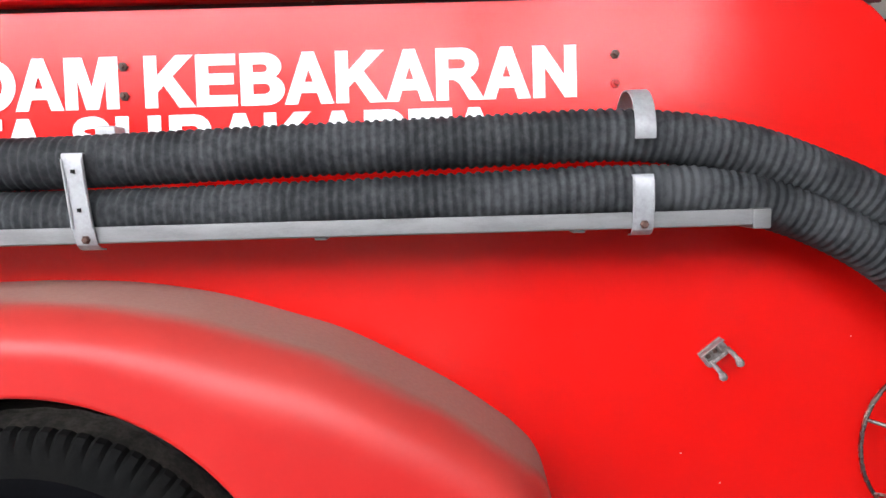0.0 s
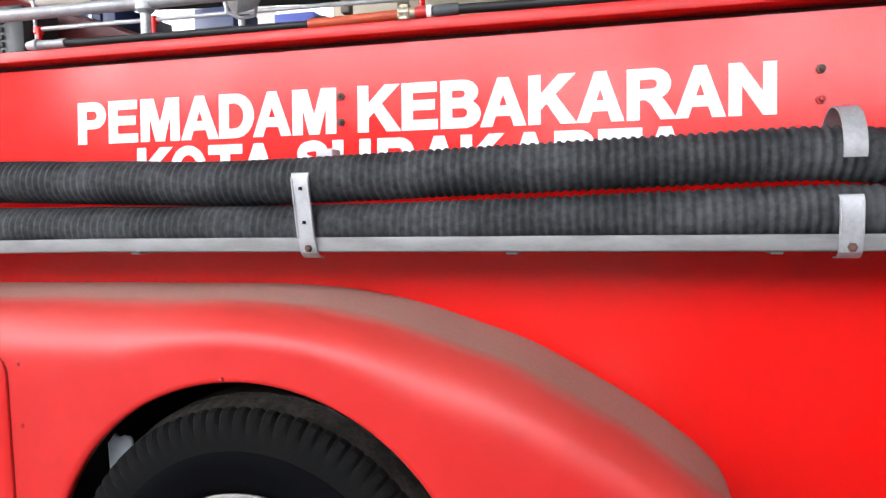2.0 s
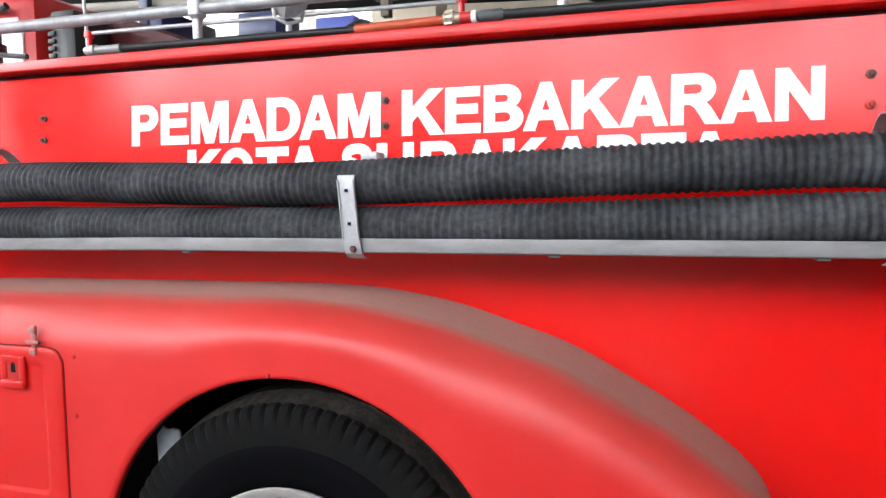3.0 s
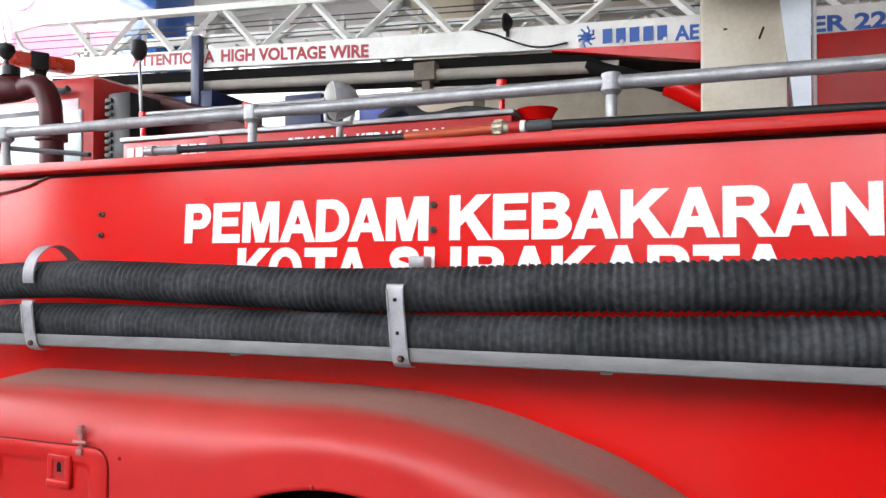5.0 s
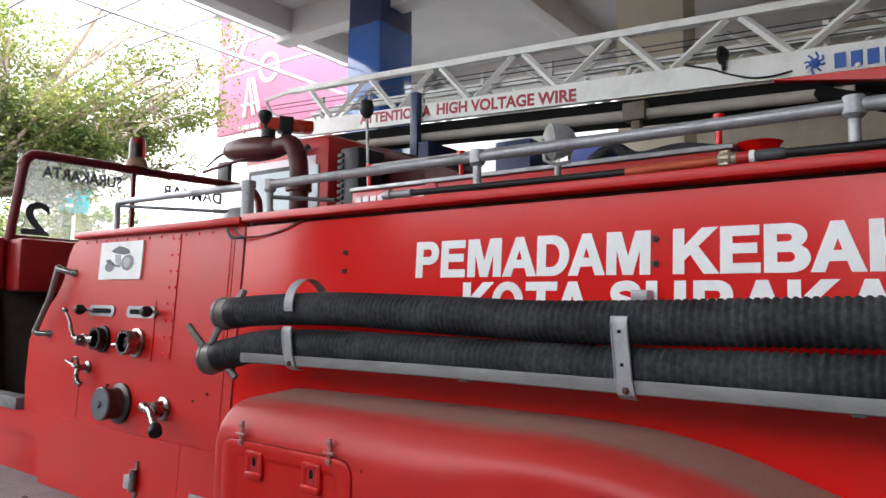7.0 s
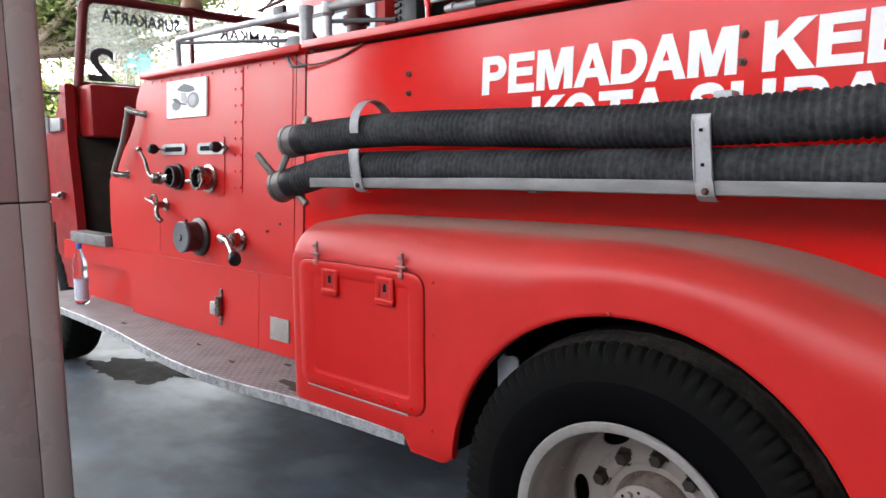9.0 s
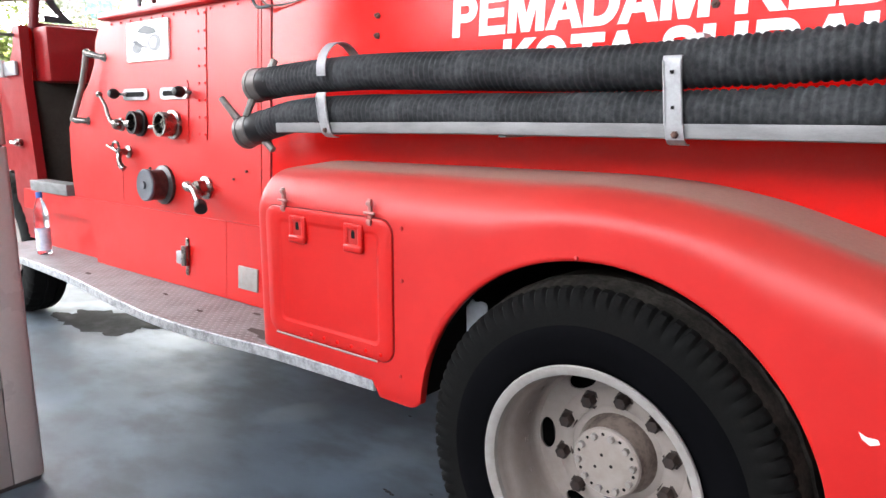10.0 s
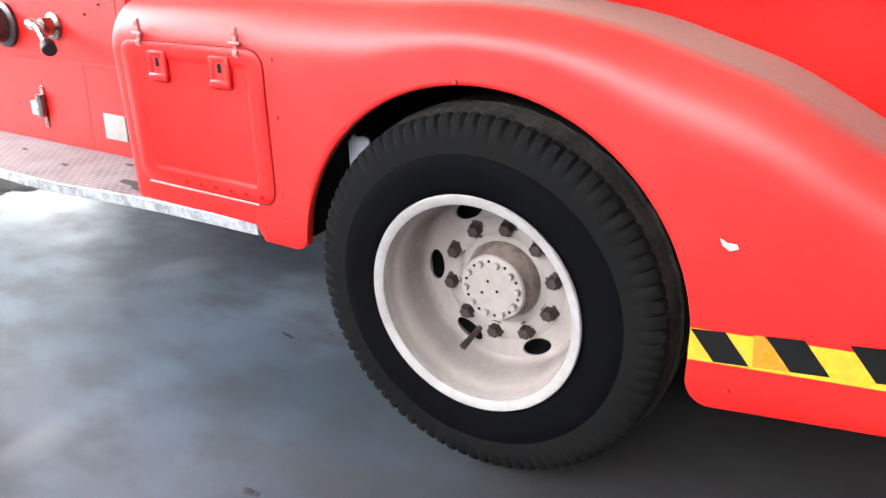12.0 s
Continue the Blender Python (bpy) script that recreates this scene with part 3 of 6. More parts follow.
def ring(cx, cz, r, w, y, a0=0.0, a1=360.0, n=36):
    rows = []
    for k in range(n + 1):
        a = radians(a0 + (a1 - a0) * k / n)
        rows.append([(cx + q * math.cos(a), yy, cz + q * math.sin(a)) for q, yy in ((r - w, y), (r - w, y - 0.03), (r, y - 0.03), (r, y))])
    return Geo().grid(rows)


for r in (1.55, 1.15, 0.75):
    part("ring", ring(-22.1, 11.75, r, 0.2, 13.99, -70, 75), WHITE, pink, "white ring ornament")
part("ring", ring(-19.43, 9.95, 0.55, 0.16, 13.99), WHITE, pink, "white ring ornament")
part("ornament", Geo().tube([(-20.75, 13.97, 8.3), (-20.5, 13.97, 9.7), (-20.2, 13.97, 8.3)], 0.08, 6).tube([(-20.3, 13.97, 9.7), (-19.9, 13.97, 8.4)], 0.08, 6).tube([(-20.9, 13.97, 8.75), (-19.9, 13.97, 8.75)], 0.06, 6), WHITE, pink, "white line ornament")
for k in range(5):
    part("bar", Geo().box(-21.0 + 0.32 * k, -20.78 + 0.32 * k, 13.96, 14.0, 7.85, 8.0), WHITE, pink)

canopy = thing("canopy", (-14, 6, 0), "open steel canopy grid before the garage", "canopy")
for x in (-14.95, -13.05):
    part("purlin", Geo().box(x - 0.05, x + 0.05, -4, 13.6, 7.95, 8.04), LILAC, canopy)
for k in range(7):
    part("beam", Geo().box(-16.9, -10.2, 1.60 + 1.45 * k, 1.66 + 1.45 * k, 8.045, 8.10), LILAC, canopy)
for x, y in ((-14.95, 13.4), (-14.95, -3.8)):
    part("post", Geo().cyl((x, y, 0), (x, y, 7.95), 0.07, seg=14), LILAC, canopy)


def tree(at, fork, crown_at, radii, limbs, leaves, seed, label, thick=0.24, leaf=0.13):
    """A trunk to the fork, limbs out to a crown of twigs, and loose leaf sprays at the twigs."""
    rnd = random.Random(seed)
    t = thing("tree", at, label, "tree", "trees by the road")
    base, top, mid = Vector(at), Vector(fork), Vector(crown_at)
    wood, tips = Geo(), []
    wood.tube(line([base, base.lerp(top, 0.5) + Vector((0.15, -0.2, 0.1)), top], 6), [thick - 0.25 * thick * k / 12 for k in range(13)], 10)
    for k in range(limbs):
        d = Vector((rnd.gauss(0, 1), rnd.gauss(0, 1), rnd.gauss(0.1, 0.8))).normalized() * rnd.uniform(0.55, 1.0)
        end = mid + Vector((d.x * radii[0], d.y * radii[1], d.z * radii[2]))
        bend = top.lerp(end, 0.45) + Vector((rnd.uniform(-0.4, 0.4), rnd.uniform(-0.4, 0.4), rnd.uniform(-0.5, 0.2)))
        path = line([top, bend, end], 6)
        wood.tube(path, [thick * (0.5 - 0.038 * q) for q in range(len(path))], 7)
        for q in range(11):
            s = path[rnd.randint(4, len(path) - 1)]
            e = s + Vector((rnd.gauss(0, 0.65), rnd.gauss(0, 0.65), rnd.gauss(0.1, 0.45)))
            wood.tube([s, s.lerp(e, 0.5) + Vector((0, 0, 0.08)), e], [0.028, 0.018, 0.006], 5)
            if rnd.random() < 0.85:
                tips.append(e)
    part("trunk", wood, BARK, t)
    crown = Geo()
    for k in range(leaves):
        c = tips[min(int(abs(rnd.gauss(0, 0.5)) * len(tips)), len(tips) - 1)] + Vector((rnd.gauss(0, 0.34), rnd.gauss(0, 0.34), rnd.gauss(0, 0.20)))
        u = Vector((rnd.gauss(0, 1), rnd.gauss(0, 1), rnd.gauss(0, 0.6))).normalized()
        w = u.cross(Vector((rnd.gauss(0, 1), rnd.gauss(0, 1), rnd.gauss(0, 1)))).normalized()
        s = leaf * rnd.uniform(0.6, 1.1)
        crown.add([c - u * s, c + w * s * 0.45, c + u * s, c - w * s * 0.45], [(0, 1, 2, 3)])
    part("crown", crown, LEAF, t)
    return t


tree((-20.5, 3.0, 0), (-20.2, 4.6, 4.2), (-20.0, 8.7, 8.4), (2.8, 4.7, 3.5), 42, 48000, 4, "large leafy tree with pale bare lower limbs", 0.34, 0.085)
tree((-27.0, 3.5, 0), (-27.0, 4.6, 4.5), (-27.0, 6.0, 10.5), (3.2, 4.2, 4.2), 20, 16000, 9, "tall leafy tree behind the canopy", 0.28, 0.11)
tree((-33.0, 12.5, 0), (-33.0, 12.7, 2.2), (-33.0, 13.2, 4.6), (3.0, 4.6, 2.6), 16, 12000, 15, "spreading green tree by the road", 0.2, 0.17)
tree((-36.0, 7.0, 0), (-36.0, 7.2, 2.0), (-36.0, 7.5, 4.2), (3.0, 4.6, 2.6), 16, 12000, 21, "yellow-green tree across the road", 0.2, 0.18)
sign = thing("road_sign", (-26.5, 10.9, 0), "green road sign on a white post", "sign")
part("board", Geo().box(-26.55, -26.5, 10.38, 11.42, 4.83, 5.84, 0.01), GREEN_SIGN, sign)
part("bar", Geo().box(-26.49, -26.47, 10.5, 10.85, 5.35, 5.5), WHITE, sign)
part("bar", Geo().box(-26.49, -26.47, 10.5, 10.8, 5.0, 5.13), WHITE, sign)
part("post", Geo().cyl((-26.6, 10.9, 0), (-26.6, 10.9, 4.9), 0.06, seg=12), WHITE, sign)

# ---- the fire engine ----
truck = thing("fire_engine", (-2.2, 1.2, 0), "old red open-cab fire engine with hoses along its flank", "fire engine")

# upper body: one flank sheet with a rounded rear edge, deck and far side
outline = [(-2.62, 0.95), (-2.62, 1.921)] + [(0.98, 1.921)] + [(0.98 + 0.17 * math.sin(a), 1.751 + 0.17 * math.cos(a)) for a in np.linspace(0.15, math.pi / 2, 9)] + [(1.15, 0.42), (-0.29, 0.42)] + arc(-0.905, 0.489, 0.62, 0.62, -3, 132, 24) + [(-1.33, 0.95)]
part("flank", Geo().plate(outline, 0.0, 0.03), RED, truck, "glossy red flank sheet", lean=True)
rear = []
for x, inset in ((1.15, 0.0), (1.19, 0.01), (1.22, 0.04), (1.235, 0.09), (1.235, 2.1)):
    rear.append([tuple(LEAN @ Vector((x, inset, z))) for z in (0.42, 1.0, 1.7, 1.9)])
part("rear_panel", Geo().grid(rear), RED, truck)
part("far_side", Geo().box(-5.6, 1.2, 2.36, 2.4, 0.42, 1.95), RED, truck)
part("deck", Geo().box(-4.1, 1.2, 0.14, 2.38, 1.93, 1.955), ALU_PAINT, truck, "dull grey deck sheet")
# Shade below the gutter is put in as a dark red strip.
part("gutter_shade", Geo().box(-2.60, 1.12, 0.016, 0.024, 1.90, 1.94), DARK_RED, truck, "dark strip that stands in for shade under the gutter", lean=True)
part("gutter", Geo().box(-2.60, 1.12, -0.050, 0.03, 1.936, 1.9675, 0.003), RED_SATIN, truck, "folded red roof gutter", lean=True)
part("gutter", Geo().box(-4.10, -2.63, -0.04, 0.02, 1.928, 1.962, 0.006), RED_SATIN, truck, "folded red roof gutter", lean=True)
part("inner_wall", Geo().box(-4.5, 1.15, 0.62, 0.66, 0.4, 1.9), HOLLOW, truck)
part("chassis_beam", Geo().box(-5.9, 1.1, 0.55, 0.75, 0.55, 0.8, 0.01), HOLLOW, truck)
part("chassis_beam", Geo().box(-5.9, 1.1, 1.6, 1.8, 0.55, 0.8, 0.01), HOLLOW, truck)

for word, z0, z1 in (
        ((("P", -1.647, -1.545), ("E", -1.536, -1.432), ("M", -1.423, -1.289), ("A", -1.283, -1.160), ("D", -1.157, -1.044), ("A", -1.046, -0.928), ("M", -0.923, -0.789)), 1.680, 1.809),
        ((("K", -0.725, -0.602), ("E", -0.597, -0.495), ("B", -0.487, -0.377), ("A", -0.377, -0.257), ("K", -0.250, -0.128), ("A", -0.125, -0.008), ("R", -0.001, 0.117), ("A", 0.116, 0.233), ("N", 0.240, 0.349)), 1.680, 1.809),
        ((("K", -1.437, -1.314), ("O", -1.320, -1.202), ("T", -1.194, -1.083), ("A", -1.091, -0.971)), 1.533, 1.662),
        ((("S", -0.914, -0.812), ("U", -0.801, -0.688), ("R", -0.668, -0.553), ("A", -0.551, -0.433), ("K", -0.432, -0.314), ("A", -0.306, -0.189), ("R", -0.183, -0.070), ("T", -0.072, 0.037), ("A", 0.033, 0.152)), 1.533, 1.662)):
    part("lettering", bold_letters(word, z0, z1), LETTER, truck, "bold white painted letters", lean=True)

bolt_mesh = mesh_of("bolt", Geo().lathe([(0.0, -0.019), (0.006, -0.018), (0.006, -0.008), (0.0115, -0.007), (0.0115, 0.0)], (0, 0, 0), (0, 1, 0), 6), RUST)
painted_bolt = mesh_of("bolt", Geo().lathe([(0.0, -0.019), (0.006, -0.018), (0.006, -0.008), (0.0115, -0.007), (0.0115, 0.0)], (0, 0, 0), (0, 1, 0), 6), RED_OLD)
for x in (-2.0, -0.775, 0.445):
    for z in (1.783, 1.711):
        piece("bolt", painted_bolt if x > 0 and z < 1.75 else bolt_mesh, truck, on_flank(x, z), LEAN)

# ---- the rear fender ----
TOP_X = (-2.30, -2.1, -1.5, -0.95, -0.75, -0.547, -0.238, 0.03, 0.161, 0.215, 0.243, 0.262, 0.276)
TOP_Z = (1.238, 1.246, 1.252, 1.256, 1.246, 1.211, 1.113, 0.968, 0.872, 0.818, 0.765, 0.67, 0.46)


def fender_top(x):
    """Height of the fender's crest against the flank, smoothed."""
    s = [np.interp(x + d, TOP_X, TOP_Z) for d in (-0.06, -0.03, 0, 0.03, 0.06)] if x < 0.12 else [np.interp(x + d, TOP_X, TOP_Z) for d in (-0.008, 0, 0.008)]
    z = float(np.mean(s))
    d = x + 2.30
    if d < 0.075:
        z -= 0.075 - math.sqrt(max(0.075 ** 2 - (0.075 - d) ** 2, 0))
    return z


def fender_face(x):
    """How far out the fender's face stands."""
    d, e = x + 2.30, 0.276 - x
    y = -0.275
    if d < 0.06:
        y += 0.06 - math.sqrt(max(0.06 ** 2 - (0.06 - d) ** 2, 0))
    if e < 0.16:
        y += 0.30 * (1 - math.sqrt(max(1 - ((0.16 - e) / 0.16) ** 2, 0)))
    return y


ARCH_X, ARCH_Z, ARCH_R = -0.905, 0.489, 0.574


def fender_foot(x):
    if x <= ARCH_X - ARCH_R + 0.001:
        if x < -1.69:
            return 0.555
        if x < -1.66:
            return 0.555 - 0.05 * (x + 1.69) / 0.03
        return 0.505 + 0.03 * max(0, (x + 1.53) / 0.055) ** 2
    if x < ARCH_X + ARCH_R - 0.0005:
        return ARCH_Z + math.sqrt(ARCH_R ** 2 - (x - ARCH_X) ** 2)
    d = x - (ARCH_X + ARCH_R)
    slope = 0.372 + 0.15 * max(x + 0.28, 0)
    return slope + (0.06 - math.sqrt(max(0.06 ** 2 - (0.06 - d) ** 2, 0)) if d < 0.06 else 0)


xs = list(np.linspace(-2.30, -2.1, 15)) + list(np.linspace(-2.08, -1.70, 8)) + [-1.69, -1.66] + list(np.linspace(-1.64, -1.48, 8))
xs += [ARCH_X - ARCH_R * math.cos(radians(a)) for a in np.linspace(1, 179.5, 60)]
xs += list(np.linspace(-0.3305, -0.27, 12)) + list(np.linspace(-0.25, 0.1, 10)) + list(np.linspace(0.115, 0.2755, 22))
rows = []
for x in xs:
    zt, yf, zb = fender_top(x), fender_face(x), fender_foot(x)
    yb = 0.0585 * zt
    zb = min(zb, zt - 0.05)
    w, drop = yb - yf, min(0.15, 0.5 * (zt - zb))
    row = [(x, yb - 0.58 * w * t, zt - 0.014 * t) for t in np.linspace(0, 1, 5)]
    row += [(x, yb - 0.58 * w - 0.42 * w * math.sin(a), zt - 0.014 - drop * (1 - math.cos(a))) for a in np.linspace(0.16, math.pi / 2, 10)]
    zs = zt - 0.014 - drop
    row += [(x, yf, zs + (zb - zs) * t) for t in np.linspace(0.1, 0.985, 10)]
    row += [(x, yf + 0.006, zb - 0.004), (x, yf + 0.025, zb - 0.002), (x, yf + 0.03, zb + 0.01)]
    rows.append(row)
fender = part("fender", Geo().grid(rows), RED_DUSTY, truck, "swept red rear fender with brown dust along its top", angle=60)
across = fender.data.attributes.new("across", "FLOAT", "POINT")
across.data.foreach_set("value", [float(k) + 1.2 - 0.9 * float(np.interp(row[0][0], (-0.95, -0.35), (0, 1))) for row in rows for k in range(len(row))])
fender_dots = mesh_of("rivet", Geo().lathe([(0.0, -0.005), (0.005, -0.004), (0.007, 0.0)], (0, 0, 0), (0, 1, 0), 8), RED_OLD)
for x, z in ((-1.55, 1.081), (-1.55, 0.915), (-0.953, 1.066), (-1.56, 0.60), (-0.235, 0.43)):
    piece("rivet", fender_dots, truck, (x, -0.275, z))
part("paint_chip", Geo().plate([(-0.302, 0.792), (-0.288, 0.785), (-0.268, 0.785), (-0.264, 0.776), (-0.28, 0.769), (-0.295, 0.778)], -0.277, -0.275), WHITE, truck, "small white chip in the paint")

# wheel well, its shade put into a near-black colour
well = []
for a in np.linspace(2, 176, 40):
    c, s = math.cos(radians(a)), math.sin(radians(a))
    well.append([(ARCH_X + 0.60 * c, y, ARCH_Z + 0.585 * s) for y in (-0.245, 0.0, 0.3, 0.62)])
part("wheel_well", Geo().grid(well), HOLLOW, truck, "inside of the wheel arch, near-black for its shade")
part("bracket", Geo().plate([(-1.385, 0.755), (-1.388, 0.858), (-1.382, 0.866), (-1.368, 0.866), (-1.360, 0.857), (-1.348, 0.856), (-1.338, 0.861), (-1.318, 0.858), (-1.312, 0.850), (-1.312, 0.755)], -0.158, -0.150),
     surface("bracket_paint", (0.42, 0.44, 0.48), (0.28, 0.29, 0.31), 0.5, scale=20.0), truck, "pale grey bracket plate inside the arch")

# warning tape round the fender's tail
tape = part("warning_tape", Geo().plate([(-0.331, 0.487), (0.16, 0.545), (0.16, 0.62), (-0.335, 0.568)], -0.2775, -0.2755), YELLOW, truck, "black and yellow warning tape")
for k in range(4):
    a = -0.335 + 0.155 * k
    pts = [(max(x, -0.334), 0.4875 + h + 0.158 * (x + 0.333)) for x, h in ((a, 0.0795), (a + 0.074, 0.0795), (a + 0.074 + 0.06, 0.0), (a + 0.06, 0.0))]
    part("stripe", Geo().plate(pts, -0.2795, -0.2778), TAPE, tape, "black diagonal stripe")
pts = [(x, 0.4875 + h + 0.158 * (x + 0.333)) for x, h in ((-0.203, 0.0795), (-0.184, 0.0795), (-0.122, 0.0), (-0.194, 0.0))]
part("patch", Geo().plate(pts, -0.2790, -0.2777), surface("orange_tape", (0.72, 0.20, 0.012), (0.62, 0.14, 0.01), 0.35, scale=20.0), tape, "orange patch on the tape")

# locker door in the fender
def pressed_door(outer, inner, y, name, parent, label):
    """A sheet door with soft edges and a panel pressed inwards."""
    def loop(k, grow, depth, r):
        a = [p + (q - p) * k for p, q in zip(outer, inner)]
        return [(px, y - depth, pz) for px, pz in rounded(a[0] - grow, a[1] + grow, a[2] - grow, a[3] + grow, r)]

    loops = [loop(0, 0.0, 0.0, 0.05), loop(0, -0.0006, 0.0045, 0.05), loop(0, -0.003, 0.0062, 0.048), loop(0.5, 0.0, 0.0068, 0.036), loop(1, 0.003, 0.0070, 0.026),
             loop(1, -0.001, 0.0060, 0.024), loop(1, -0.008, 0.0024, 0.020), loop(1, -0.013, 0.0018, 0.018)]
    g = Geo().grid([lp + lp[:1] for lp in loops])
    g.add(loops[-1], [tuple(range(len(loops[-1])))])
    return part(name, g, RED_SATIN, parent, label, angle=60)


part("door_gap", Geo().plate(rounded(-2.2165, -1.5845, 0.6295, 1.1045, 0.052), -0.2758, -0.2745), DARK_RED, truck, "dark gap round the locker door")
door = pressed_door((-2.214, -1.587, 0.632, 1.102), (-2.143, -1.645, 0.682, 1.058), -0.2755, "locker_door", truck, "pressed red locker door with a sunken panel")
for x, z in ((-2.030, 1.036), (-1.752, 1.036)):
    frame_bars = Geo().box(x - 0.042, x - 0.022, -0.2905, -0.276, z - 0.050, z + 0.040, 0.0045).box(x + 0.022, x + 0.042, -0.2905, -0.276, z - 0.050, z + 0.040, 0.0045)
    frame_bars.box(x - 0.036, x + 0.036, -0.2895, -0.276, z + 0.020, z + 0.0405, 0.0045).box(x - 0.042, x + 0.042, -0.296, -0.276, z - 0.055, z - 0.028, 0.007)
    catch = part("catch", frame_bars, RED_SATIN, door, "pressed red catch plate", angle=60)
    part("catch_cup", Geo().box(x - 0.024, x + 0.024, -0.2865, -0.276, z - 0.030, z + 0.022), RED_OLD, catch, "worn recessed cup")
    slot = [(x - 0.008, z - 0.008), (x + 0.008, z - 0.008)] + [(x + 0.008 * math.cos(a), z + 0.008 + 0.012 * math.sin(a)) for a in np.linspace(0, math.pi, 9)]
    part("catch_hole", Geo().plate(slot, -0.2875, -0.2855), HOLLOW, catch)
HINGE = surface("worn_hinge", (0.44, 0.10, 0.085), (0.30, 0.20, 0.18), 0.4, scale=40.0, fine=120.0, amount=0.8)
for x, z in ((-2.108, 1.128), (-1.680, 1.120)):
    hinge = part("hinge", Geo().box(x - 0.008, x + 0.008, -0.284, -0.274, z - 0.045, z + 0.042, 0.003).box(x - 0.011, x + 0.011, -0.290, -0.276, z + 0.020, z + 0.036, 0.004).box(x - 0.011, x + 0.011, -0.290, -0.276, z - 0.040, z - 0.022, 0.004), HINGE, truck, "small painted hinge")
    part("pin", Geo().cyl((x - 0.016, -0.29, z - 0.002), (x + 0.03, -0.29, z - 0.002), 0.005, seg=8), HINGE, hinge)
part("door_strip", Geo().tube([(-2.18, -0.2775, 0.627), (-1.66, -0.2775, 0.6275)], 0.0035, 6), CREAM, truck, "thin bright rod under the door")
part("scratch", Geo().box(-1.72, -1.705, -0.2765, -0.2745, 0.76, 0.79).box(-1.69, -1.685, -0.2765, -0.2745, 0.765, 0.79), DARK_RED, truck)


# ---- wheels ----
def tyre_geo(cx, y0, cz, R, lugs=84, band=None):
    """A truck tyre on the y axis; its outer face stands at y0."""
    o = [(0.300, 0.020), (0.314, 0.006), (0.335, -0.004), (0.385, -0.013), (0.424, -0.014), (0.438, -0.0145), (0.462, -0.013), (0.481, -0.005), (0.490, 0.004), (0.4935, 0.022),
         (0.502, 0.083), (0.494, 0.086), (0.494, 0.092), (0.507, 0.095), (0.508, 0.160), (0.496, 0.163), (0.496, 0.169), (0.507, 0.172), (0.505, 0.215), (0.494, 0.236), (0.45, 0.252), (0.36, 0.262), (0.29, 0.235)]
    k = R / 0.508
    g, n, m = Geo(), lugs * 4, len(o)
    for a in range(n):
        t, cut = 2 * math.pi * a / n, a % 4 == 3
        zig = 0.0045 * math.sin(2 * math.pi * a / 8)
        for i, (r, y) in enumerate(o):
            if cut and 5 <= i <= 9:
                r, y = r - (0.0, 0.002, 0.004, 0.006, 0.006)[i - 5], y + (0.0025, 0.006, 0.008, 0.007, 0.004)[i - 5]
            if 10 <= i <= 17:
                y += zig
            z = cz + k * r * math.sin(t)
            g.v.append((cx + k * r * math.cos(t), y0 + y, max(z, -0.075 + 0.0004 * i)))
    first, last = band or (0, m - 1)
    for a in range(n):
        for i in range(first, last):
            p, q = a * m, ((a + 1) % n) * m
            g.f.append((p + i, q + i, q + i + 1, p + i + 1))
    return g


